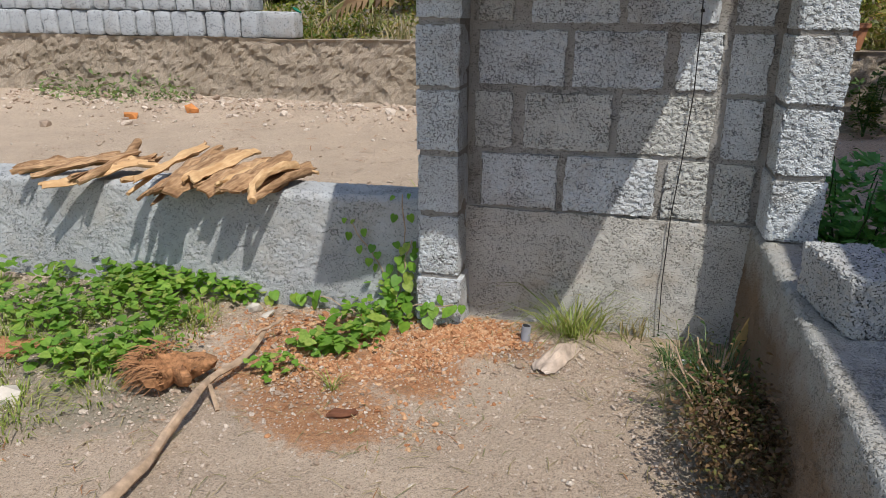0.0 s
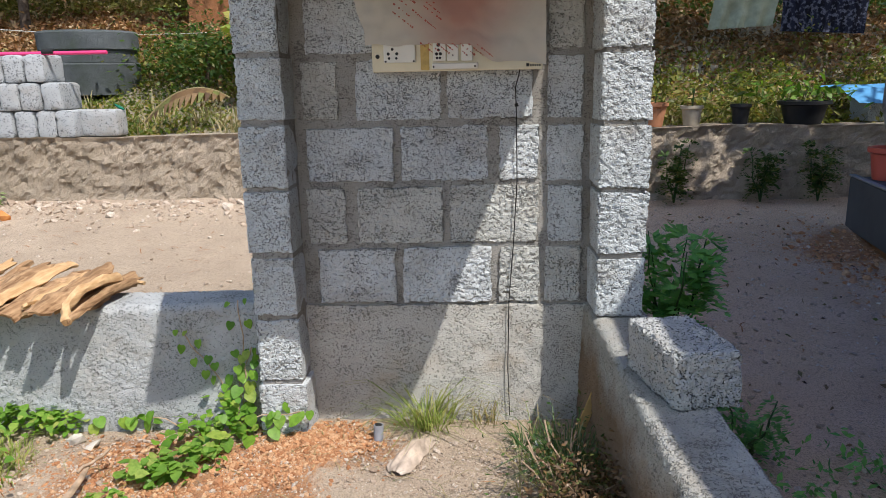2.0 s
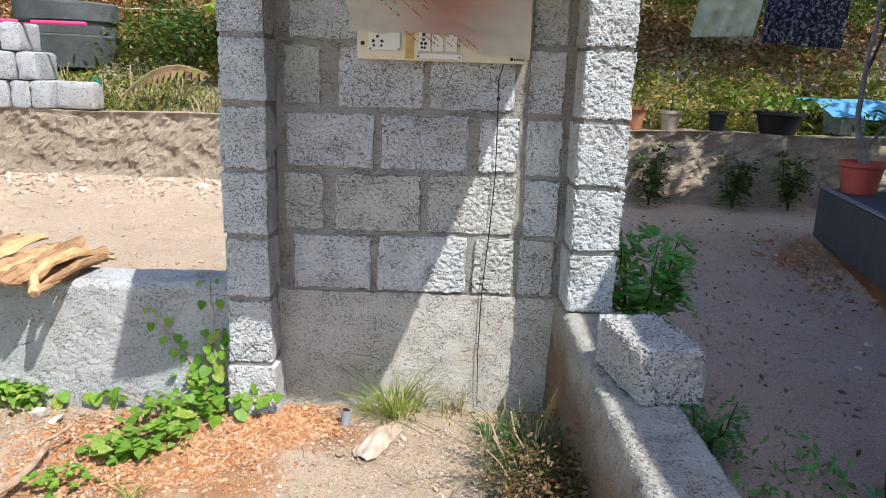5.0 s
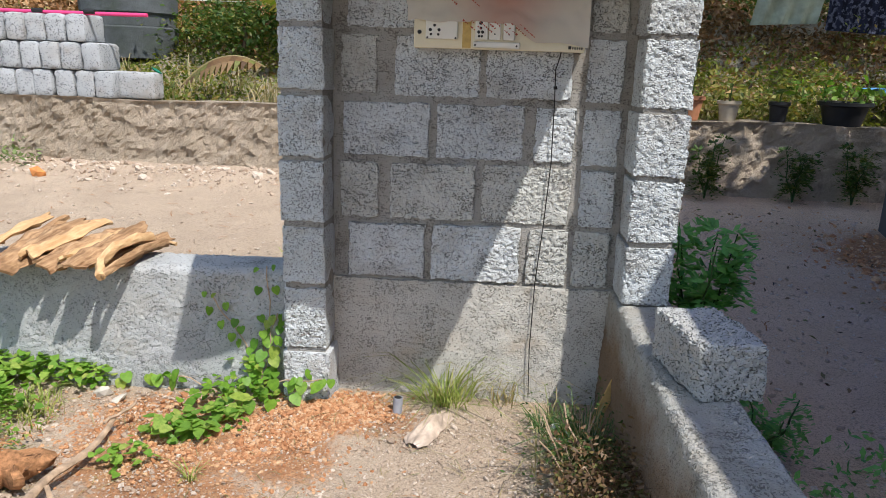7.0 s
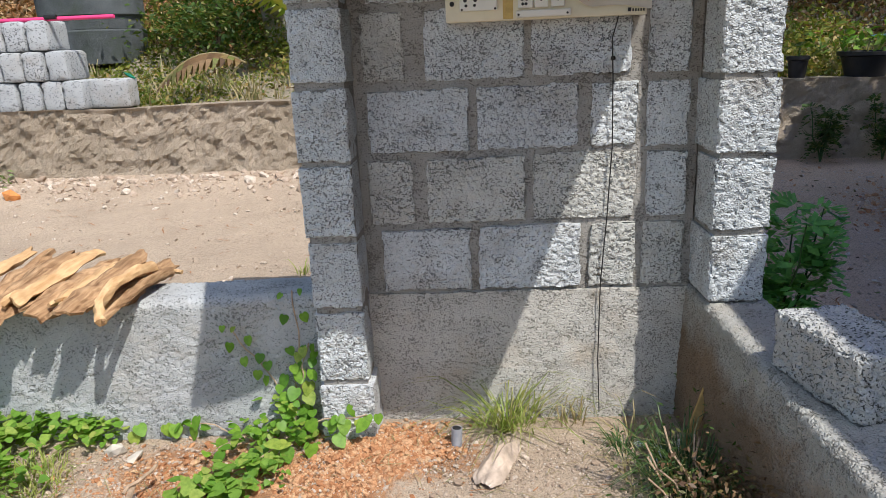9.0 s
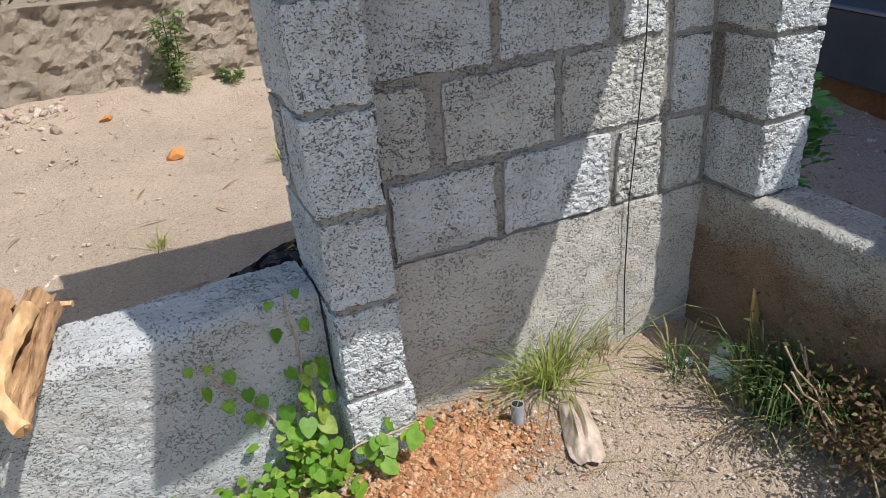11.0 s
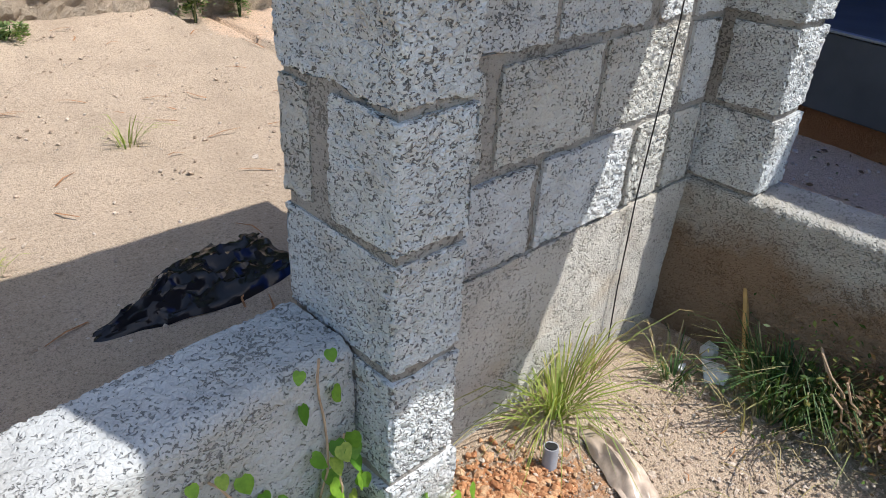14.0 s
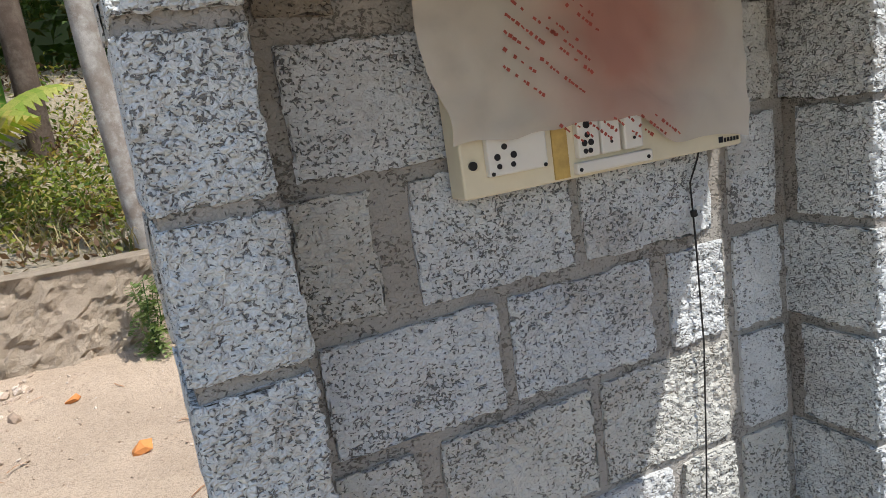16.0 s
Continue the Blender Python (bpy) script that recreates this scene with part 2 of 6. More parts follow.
def block_concrete(name, light, dark, pit=0.62, stain=(0.30, 0.26, 0.21), patches=0.22, relief=0.004, own=True, coarse=1.0):
    """Porous no-fines concrete: pale grains with many small pits, their shade painted in as dark colour."""
    k = Nodes(name, 0.95)
    at = k.place((1.0 / coarse, 1.0 / coarse, 1.25 / coarse), own)
    warp = k.node("TexNoise", Scale=70.0, Detail=2.0)
    k.link(at, warp.inputs["Vector"])
    shift = k.mix(0.011, at, warp.outputs["Color"], "ADD")
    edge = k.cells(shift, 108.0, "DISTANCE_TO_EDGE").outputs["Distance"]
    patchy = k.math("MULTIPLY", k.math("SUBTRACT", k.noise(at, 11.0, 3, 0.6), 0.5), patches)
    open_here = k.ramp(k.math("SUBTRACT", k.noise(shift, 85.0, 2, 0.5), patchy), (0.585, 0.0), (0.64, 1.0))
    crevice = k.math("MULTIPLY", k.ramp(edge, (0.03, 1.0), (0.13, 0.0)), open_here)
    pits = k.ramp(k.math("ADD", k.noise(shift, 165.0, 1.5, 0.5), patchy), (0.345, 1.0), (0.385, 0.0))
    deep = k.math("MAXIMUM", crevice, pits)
    fine = k.noise(at, 420.0, 2, 0.7)
    tone = k.noise(at, 7.0, 4, 0.6)
    base = k.mix(k.ramp(tone, (0.3, 0.0), (0.7, 1.0)), light, [c * 0.78 for c in light])
    base = k.mix(k.ramp(fine, (0.3, 0.0), (0.75, 0.35)), base, [min(1, c * 1.25) for c in light])
    base = k.mix(k.ramp(k.noise(at, 4.0, 5, 0.65), (0.52, 0.0), (0.72, 0.6)), base, stain)
    # shade inside pits and crevices is put into the base colour
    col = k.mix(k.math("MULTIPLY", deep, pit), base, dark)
    dome = k.mix(0.3, k.math("SUBTRACT", 1.0, deep), k.ramp(edge, (0.0, 0.0), (0.35, 1.0)))
    k.bump(k.mix(0.12, dome, fine), relief, 1.0)
    return k.color(col)


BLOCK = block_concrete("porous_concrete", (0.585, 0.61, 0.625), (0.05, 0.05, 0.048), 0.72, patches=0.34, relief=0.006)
# soot-brown stain, darkened further to paint in the shade under the roof
BLOCK_SOOT_SHADE = block_concrete("porous_concrete_soot_shade", (0.30, 0.265, 0.215), (0.04, 0.035, 0.03), 0.8, relief=0.006)
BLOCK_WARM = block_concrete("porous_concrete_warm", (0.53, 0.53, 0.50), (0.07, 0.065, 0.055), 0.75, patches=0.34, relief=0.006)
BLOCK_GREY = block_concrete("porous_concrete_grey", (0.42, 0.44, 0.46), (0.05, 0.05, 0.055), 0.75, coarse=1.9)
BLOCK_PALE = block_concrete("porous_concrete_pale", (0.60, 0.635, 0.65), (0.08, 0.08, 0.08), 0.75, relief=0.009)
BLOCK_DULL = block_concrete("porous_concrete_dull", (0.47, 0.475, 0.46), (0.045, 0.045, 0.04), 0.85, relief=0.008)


def plaster(name, light, dark, stain, relief=0.006, scale=1.0):
    k = Nodes(name, 0.93)
    at = k.place((1, 1, 1), False)
    big = k.noise(at, 4.0 * scale, 6, 0.65)
    mid = k.noise(at, 38.0 * scale, 4, 0.6)
    fine = k.noise(at, 220.0 * scale, 5, 0.75)
    col = k.mix(k.ramp(big, (0.35, 0.0), (0.65, 1.0)), light, dark)
    col = k.mix(k.ramp(k.noise(at, 5.0 * scale, 6, 0.72), (0.48, 0.0), (0.72, 0.7)), col, stain)
    worn = k.ramp(k.noise(at, 8.0 * scale, 3, 0.6), (0.35, 0.06), (0.62, 0.42))
    pore = k.ramp(fine, (0.36, 1.0), (0.44, 0.0))
    col = k.mix(k.math("MULTIPLY", worn, pore), col, [c * 0.4 for c in dark])
    grit = k.noise(at, 430.0 * scale, 3, 0.7)
    col = k.mix(k.ramp(grit, (0.35, 0.25), (0.5, 0.0)), col, [c * 0.6 for c in dark])
    k.bump(k.mix(0.35, k.mix(0.45, k.ramp(fine, (0.33, 0.0), (0.55, 1.0)), mid), grit), relief, 1.0)
    return k.color(col)


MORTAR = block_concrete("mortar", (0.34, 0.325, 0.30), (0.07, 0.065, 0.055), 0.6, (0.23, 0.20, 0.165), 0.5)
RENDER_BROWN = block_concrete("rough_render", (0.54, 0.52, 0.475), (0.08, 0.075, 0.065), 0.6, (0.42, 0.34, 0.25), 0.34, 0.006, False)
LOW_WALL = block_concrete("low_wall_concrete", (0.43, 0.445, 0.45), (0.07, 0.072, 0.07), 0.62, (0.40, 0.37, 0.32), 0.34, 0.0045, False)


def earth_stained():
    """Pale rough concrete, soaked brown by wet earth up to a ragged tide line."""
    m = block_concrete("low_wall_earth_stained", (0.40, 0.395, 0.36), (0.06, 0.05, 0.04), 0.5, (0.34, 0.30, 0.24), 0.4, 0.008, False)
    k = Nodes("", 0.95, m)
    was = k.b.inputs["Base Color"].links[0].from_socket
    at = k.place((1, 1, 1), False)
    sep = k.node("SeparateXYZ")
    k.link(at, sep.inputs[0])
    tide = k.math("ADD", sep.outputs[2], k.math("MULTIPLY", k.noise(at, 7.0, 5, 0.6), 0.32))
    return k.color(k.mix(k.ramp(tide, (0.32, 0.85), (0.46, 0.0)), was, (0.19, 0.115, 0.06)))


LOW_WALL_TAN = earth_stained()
EARTH_WALL = plaster("retaining_wall_mud", (0.56, 0.46, 0.36), (0.44, 0.36, 0.27), (0.30, 0.24, 0.18), 0.02, 0.5)


def simple(name, c, rough=0.6, vary=0.25, scale=20.0, bump=0.0, metal=0.0, own=True):
    k = Nodes(name, rough)
    at = k.place((1, 1, 1), own)
    col = k.mix(k.ramp(k.noise(at, scale, 5, 0.6), (0.3, 0.0), (0.7, 1.0)), [min(1, x * (1 + vary)) for x in c], [x * (1 - vary) for x in c])
    k.b.inputs["Metallic"].default_value = metal
    if bump:
        k.bump(k.noise(at, scale * 6, 4, 0.6), bump)
    return k.color(col)


def foliage(name, a, b, dry=None, through=0.35, rough=0.5):
    """Leaves whose colour changes from leaf to leaf, and that let some light through."""
    k = Nodes(name, rough)
    g = k.node("NewGeometry")
    stops = [(0.0, a), (0.75, b)] + ([(0.9, dry)] if dry else [])
    oi = k.node("ObjectInfo")
    pick = k.math("FRACT", k.math("ADD", g.outputs["Random Per Island"], oi.outputs["Random"]), 0.0)
    col = k.ramp(pick, *stops)
    at = k.place((1, 1, 1), True)
    col = k.mix(k.ramp(k.noise(at, 2.0, 3), (0.35, 0.0), (0.7, 0.5)), col, [x * 0.55 for x in a])
    col = k.mix(k.ramp(k.noise(at, 70.0, 3, 0.6), (0.35, 0.45), (0.6, 0.0)), col, [x * 0.6 for x in a])
    k.b.inputs["Specular IOR Level"].default_value = 0.35
    k.color(col)
    tr = k.node("BsdfTranslucent")
    bright = k.mix(1.0, col, (1.3, 1.4, 0.6), "MULTIPLY")
    k.link(bright, tr.inputs["Color"])
    mx = k.node("MixShader")
    mx.inputs[0].default_value = through
    out = k.t.nodes["Material Output"]
    k.link(k.b.outputs[0], mx.inputs[1])
    k.link(tr.outputs[0], mx.inputs[2])
    k.link(mx.outputs[0], out.inputs["Surface"])
    return k.m


LEAF_BRIGHT = foliage("bright_creeper_leaf", (0.11, 0.27, 0.028), (0.27, 0.46, 0.055), (0.42, 0.50, 0.10))
LEAF_WEED = foliage("weed_leaf", (0.13, 0.28, 0.035), (0.29, 0.46, 0.075), (0.38, 0.44, 0.11))
LEAF_DULL = foliage("dull_wall_weed_leaf", (0.12, 0.19, 0.06), (0.27, 0.34, 0.13), None, 0.25)
LEAF_DARK = foliage("tree_leaf", (0.035, 0.08, 0.018), (0.10, 0.17, 0.035), (0.24, 0.22, 0.07))
LEAF_MIXED = foliage("half_dry_tree_leaf", (0.16, 0.17, 0.045), (0.46, 0.40, 0.13), (0.62, 0.42, 0.25))
LEAF_LITTER = foliage("orange_brown_litter", (0.22, 0.10, 0.04), (0.46, 0.27, 0.13), (0.56, 0.42, 0.26), 0.15)
# half-dry scrub colours, raised to carry the sunlight on them
LEAF_SUNNY = foliage("sunlit_scrub_leaf", (0.14, 0.17, 0.03), (0.46, 0.40, 0.12), (0.60, 0.40, 0.20), 0.35)
LEAF_DRY = foliage("dry_leaf", (0.09, 0.05, 0.028), (0.25, 0.155, 0.075), (0.16, 0.18, 0.05), 0.2)
LEAF_SCRUB = foliage("scrub_leaf", (0.06, 0.115, 0.018), (0.30, 0.315, 0.055), (0.46, 0.32, 0.12))
LEAF_FINE = foliage("marigold_leaf", (0.09, 0.29, 0.07), (0.22, 0.48, 0.12), None, 0.3)
GRASS = foliage("grass_blade", (0.19, 0.28, 0.05), (0.40, 0.42, 0.12), (0.50, 0.42, 0.22), 0.3)
GRASS_DRY = foliage("dry_grass_blade", (0.30, 0.24, 0.12), (0.48, 0.40, 0.22), (0.16, 0.22, 0.07), 0.2)
GRASS_DARK = foliage("dark_grass_blade", (0.035, 0.09, 0.03), (0.10, 0.17, 0.05), (0.36, 0.32, 0.16), 0.25)
LATERITE = simple("laterite_rubble", (0.47, 0.20, 0.09), 0.95, 0.35, 60.0, 0.002)


def stone_mix(name, a, b, c):
    k = Nodes(name, 0.92)
    g = k.node("NewGeometry")
    col = k.ramp(g.outputs["Random Per Island"], (0.0, a), (0.5, b), (1.0, c))
    at = k.place()
    col = k.mix(k.ramp(k.noise(at, 150.0, 3), (0.35, 0.45), (0.6, 0.0)), col, [x * 0.5 for x in a])
    k.bump(k.noise(at, 180.0, 5, 0.7), 0.004)
    return k.color(col)


RUBBLE = stone_mix("laterite_stones", (0.38, 0.165, 0.075), (0.56, 0.29, 0.145), (0.64, 0.43, 0.26))
PEBBLE = stone_mix("grey_pebbles", (0.36, 0.27, 0.20), (0.53, 0.42, 0.33), (0.68, 0.59, 0.50))


def ground_material():
    """Sand, laterite gravel, mossy soil and brown earth, mixed by the painted zones of the ground."""
    k = Nodes("ground_earth", 0.97)
    at = k.place((1, 1, 1), False)
    zone = k.node("Attribute")
    zone.attribute_name = "zones"
    sep = k.node("SeparateColor")
    k.link(zone.outputs["Color"], sep.inputs[0])
    n1, n2, n3 = k.noise(at, 3.0, 6, 0.65), k.noise(at, 40.0, 4, 0.65), k.noise(at, 210.0, 3, 0.7)
    sand = k.mix(k.ramp(n1, (0.35, 0.0), (0.65, 1.0)), (0.535, 0.42, 0.315), (0.45, 0.35, 0.26))
    sand = k.mix(k.ramp(n3, (0.33, 0.75), (0.48, 0.0)), sand, (0.17, 0.145, 0.115))
    sand = k.mix(k.ramp(n3, (0.60, 0.0), (0.72, 0.6)), sand, (0.60, 0.56, 0.50))
    red = k.mix(k.ramp(n2, (0.3, 0.0), (0.7, 1.0)), (0.34, 0.15, 0.07), (0.52, 0.30, 0.16))
    red = k.mix(k.ramp(n3, (0.35, 0.6), (0.5, 0.0)), red, (0.20, 0.08, 0.035))
    soil = k.mix(k.ramp(n2, (0.3, 0.0), (0.7, 1.0)), (0.22, 0.185, 0.13), (0.40, 0.35, 0.27))
    dirt = k.mix(k.ramp(n1, (0.35, 0.0), (0.65, 1.0)), (0.60, 0.42, 0.29), (0.68, 0.50, 0.37))
    dirt = k.mix(k.ramp(n3, (0.33, 0.6), (0.5, 0.0)), dirt, (0.09, 0.07, 0.05))

    def edge(s):
        return k.ramp(k.math("ADD", s, k.math("MULTIPLY", k.math("SUBTRACT", n2, 0.5), 0.7)), (0.4, 0.0), (0.6, 1.0))

    col = k.mix(edge(sep.outputs[2]), sand, dirt)
    col = k.mix(edge(sep.outputs[1]), col, soil)
    col = k.mix(edge(sep.outputs[0]), col, red)
    n4 = k.noise(at, 95.0, 4, 0.75)
    col = k.mix(k.ramp(n4, (0.36, 0.6), (0.46, 0.0)), col, (0.18, 0.145, 0.11))
    col = k.mix(k.ramp(n4, (0.58, 0.0), (0.68, 0.4)), col, (0.64, 0.55, 0.45))
    k.bump(k.mix(0.5, n3, n4), 0.014, 1.0)
    return k.color(col)


EARTH = ground_material()


def grainy(name, light, dark, bump=0.003):
    """Wood or bark streaked along its own y."""
    k = Nodes(name, 0.9)
    at = k.place((60.0, 5.0, 60.0))
    streak = k.noise(at, 1.0, 5, 0.65)
    patch = k.noise(k.place((1, 1, 1)), 12.0, 4)
    col = k.mix(k.ramp(streak, (0.3, 0.0), (0.62, 1.0)), dark, light)
    col = k.mix(k.ramp(patch, (0.4, 0.5), (0.62, 0.0)), col, dark)
    k.bump(streak, bump)
    return k.color(col)


WOOD_BARK = grainy("dry_bark", (0.56, 0.36, 0.20), (0.17, 0.085, 0.04), 0.012)
WOOD_PALE = grainy("pale_split_wood", (0.68, 0.47, 0.26), (0.42, 0.24, 0.11))
STICK = simple("grey_brown_stick", (0.40, 0.29, 0.20), 0.9, 0.35, 30.0, 0.002)
FIBRE = simple("coconut_fibre", (0.34, 0.17, 0.08), 0.95, 0.5, 60.0, 0.003)
TIN = simple("brown_painted_tin", (0.30, 0.215, 0.13), 0.55, 0.22, 6.0, 0.0005)
IVORY = simple("yellowed_ivory_plastic", (0.68, 0.62, 0.46), 0.4, 0.1, 8.0)
IVORY_PALE = simple("white_switch_plastic", (0.74, 0.72, 0.66), 0.35, 0.05, 8.0)
BLACK = simple("black_plastic", (0.02, 0.02, 0.022), 0.45, 0.2, 20.0)
WIRE = simple("black_wire", (0.025, 0.025, 0.025), 0.5, 0.1)
PIPE = simple("grey_pipe", (0.30, 0.31, 0.34), 0.5, 0.15)
TERRA = simple("terracotta", (0.42, 0.19, 0.10), 0.85, 0.2, 12.0)
TERRA_RED = simple("red_plastic_pot", (0.50, 0.10, 0.07), 0.5, 0.12, 6.0)
POT_TAN = simple("tan_pot", (0.42, 0.36, 0.27), 0.8, 0.2, 12.0)
PAINT_GREY = simple("dark_grey_paint", (0.075, 0.08, 0.09), 0.6, 0.15, 5.0, 0.0, own=False)
TRUNK_PALE = plaster("lichen_trunk", (0.44, 0.41, 0.37), (0.27, 0.22, 0.18), (0.72, 0.71, 0.68), 0.010, 1.9)
TRUNK_DARK = plaster("brown_trunk", (0.15, 0.11, 0.085), (0.09, 0.065, 0.05), (0.24, 0.20, 0.16), 0.012, 1.6)


def tarp_material():
    """Woven plastic that glows a little when the sun stands behind it."""
    k = Nodes("blue_tarpaulin", 0.45)
    at = k.place((1, 1, 1), False)
    col = k.mix(k.ramp(k.noise(at, 2.5, 3), (0.35, 0.0), (0.65, 1.0)), (0.003, 0.09, 0.75), (0.004, 0.12, 0.85))
    k.color(col)
    tr = k.node("BsdfTranslucent")
    k.link(col, tr.inputs["Color"])
    mx = k.node("MixShader")
    mx.inputs[0].default_value = 0.44
    k.link(k.b.outputs[0], mx.inputs[1])
    k.link(tr.outputs[0], mx.inputs[2])
    k.link(mx.outputs[0], k.t.nodes["Material Output"].inputs["Surface"])
    return k.m


BLUE_TARP = tarp_material()
PINK = simple("pink_plastic_pole", (0.70, 0.06, 0.20), 0.5, 0.05)
ROPE = simple("pale_rope", (0.55, 0.55, 0.48), 0.8, 0.1)
TANK_GREY = plaster("mossy_concrete_ring", (0.14, 0.155, 0.165), (0.085, 0.095, 0.10), (0.06, 0.08, 0.05), 0.01, 0.7)
LATERITE_WALL = plaster("laterite_masonry", (0.42, 0.19, 0.09), (0.30, 0.13, 0.06), (0.48, 0.27, 0.14), 0.015, 0.6)


# ---------------------------------------------------------------- ground
def step(a, b, v):
    s = np.clip((v - a) / (b - a), 0, 1)
    return s * s * (3 - 2 * s)


def low_front(x):
    """Where the front of the low wall runs."""
    return -0.035 + 0.05 * np.minimum(x, 0)


def height(x, y):
    x, y = np.asarray(x, float), np.asarray(y, float)
    behind = np.where(x < 1.2, step(0.03, 0.09, y - np.minimum(x, 0) * 0.05), 0)
    beside = step(1.19, 1.24, x)
    yard = np.maximum(behind, beside)
    rise = 0.19 * step(0.4, 2.9, y) + 0.06 * step(2.3, 2.9, y) * (x < 1)
    rise = rise + 0.05 * (1 - step(0.8, 2.2, y)) * (1 - step(0.6, 1.2, x))
    up = step(2.98, 3.06, y)
    terrace = up * (0.42 + 1.45 * step(3.0, 8.2, y) + 0.9 * step(9, 30, y))
    front = -0.105 + 0.035 * np.exp(-((x - 0.22) ** 2 / 0.06 + (y + 0.22) ** 2 / 0.03)) + 0.03 * step(-0.5, -1.4, x)
    return np.where(yard > 0, front + (rise + terrace - front) * yard, front) + 0.02 * np.sin(x * 1.7) * np.cos(y * 1.3) * up


def lines(*spans):
    out = []
    for a, b, d in spans:
        out += list(np.arange(a, b - 1e-6, d))
    return np.array(out)


gx = lines((-80, -12, 8), (-12, -4.4, 0.6), (-4.4, -2.2, 0.08), (-2.2, 1.9, 0.025), (1.9, 5.0, 0.08), (5, 14, 0.6), (14, 90, 8))
gy = lines((-80, -10, 8), (-10, -3, 0.6), (-3, -1.6, 0.06), (-1.6, 0.5, 0.025), (0.5, 3.3, 0.05), (3.3, 8, 0.2), (8, 14, 0.6), (14, 90, 8))
GX, GY = np.meshgrid(gx, gy, indexing="ij")
GZ = height(GX, GY)
near = (np.abs(GX) < 6) & (GY > -4) & (GY < 8)
bumps = np.array([[noise.fractal((x * 5, y * 5, 0.3), 1.0, 2.0, 4) if q else 0 for x, y, q in zip(a, b, c)] for a, b, c in zip(GX, GY, near)])
GZ = GZ + 0.007 * bumps
soft = np.array([[noise.noise((x * 2.2, y * 2.2, 4.0)) if q else 0 for x, y, q in zip(a, b, c)] for a, b, c in zip(GX, GY, near)])
me = bpy.data.meshes.new("ground")
nx, ny = GX.shape
vid = np.arange(nx * ny).reshape(nx, ny)
me.from_pydata(np.stack([GX, GY, GZ], -1).reshape(-1, 3).tolist(), [], np.stack([vid[:-1, :-1], vid[1:, :-1], vid[1:, 1:], vid[:-1, 1:]], -1).reshape(-1, 4).tolist())
zones = np.zeros((nx, ny, 4), np.float32)
front = (GY < low_front(GX) + 0.08) & (GX < 1.2)


def blob(cx, cy, rx, ry):
    return np.clip(1.25 - np.sqrt(((GX - cx) / rx) ** 2 + ((GY - cy) / ry) ** 2) + 0.5 * soft, 0, 1)


zones[..., 0] = np.where(front, np.maximum.reduce([blob(-0.25, -0.42, 0.55, 0.38), blob(0.15, -0.25, 0.38, 0.24), blob(0.12, -0.5, 0.28, 0.3), blob(-0.1, -0.75, 0.4, 0.25)]), 0.8 * blob(2.95, 1.75, 0.45, 0.45))
zones[..., 0] = np.where((GY > 5.2) & (GX < -1), 0.75 + 0.4 * soft, zones[..., 0])
zones[..., 1] = np.where(front, np.maximum(blob(-1.3, -0.6, 0.85, 0.7), blob(1.0, -0.6, 0.25, 0.45)), np.where(GY > 3.0, 0.85, 0))
zones[..., 2] = np.where(front, 0, step(1.15, 1.5, GX + 0.4 * soft) * (GY < 3))
zones[..., 3] = 1
att = me.color_attributes.new("zones", "FLOAT_COLOR", "POINT")
att.data.foreach_set("color", zones.reshape(-1))
me.polygons.foreach_set("use_smooth", [True] * len(me.polygons))
tagged(part("ground", me, EARTH), "sandy earth yard with laterite gravel and mossy soil", "ground", kind="structure")


def on_ground(x, y):
    return float(height(x, y))


# ---------------------------------------------------------------- the block shelter
shelter = thing("block_shelter", "grey concrete block shelter with two projecting piers", "masonry wall", kind="structure")
count = 0


def block(x0, x1, y0, y1, z0, z1, material=BLOCK, fine="-y"):
    global count
    count += 1
    j = lambda: rnd.uniform(-0.003, 0.003)
    return part("block", porous_block("block", x0 + j(), x1 + j(), y0 + j(), y1, z0 + j(), z1 + j(), fine, seed=float(count), pit=0.0042, warp=0.0055), material, shelter, smooth=True)


WALL_ROWS = [
    (0.338, 0.535, [(0.185, 0.463), (0.477, 0.788), (0.806, 0.945), (0.962, 1.09)]),
    (0.548, 0.745, [(0.160, 0.295), (0.330, 0.624), (0.640, 0.944), (0.965, 1.092)]),
    (0.757, 0.945, [(0.170, 0.464), (0.482, 0.776), (0.806, 0.940), (0.965, 1.086)]),
    (0.962, 1.158, [(0.165, 0.290), (0.340, 0.622), (0.638, 0.925), (0.965, 1.085)]),
    (1.175, 1.360, [(0.185, 0.440), (0.455, 0.750), (0.768, 0.925), (0.965, 1.085)]),
    (1.388, 1.565, [(0.168, 0.280), (0.400, 0.640), (0.660, 0.930), (0.985, 1.075)]),
]
PIER_L = [0.10, 0.332, 0.545, 0.758, 0.966, 1.172, 1.382, 1.592]
PIER_R = [0.335, 0.538, 0.746, 0.952, 1.165, 1.378, 1.580]
part("mortar_core", rough_box(0.13, 1.115, 0.008, 0.145, 0.3, 1.572, 0.03, 0.004, 0.003, 90), MORTAR, shelter, "grey mortar in the joints")
part("mortar_pier", rough_box(-0.001, 0.136, -0.126, 0.142, -0.13, 1.585, 0.05, 0.002, 0.003, 91), MORTAR, shelter)
part("mortar_pier", rough_box(1.117, 1.252, -0.169, 0.142, 0.3, 1.573, 0.05, 0.002, 0.003, 92), MORTAR, shelter)
part("render_base", porous_block("render_base", 0.13, 1.13, -0.002, 0.148, -0.2, 0.332, "-y", 0.006, 0.004, 93.0, 0.0018, 0.008), RENDER_BROWN, shelter, "rough brown-stained cement render", True)
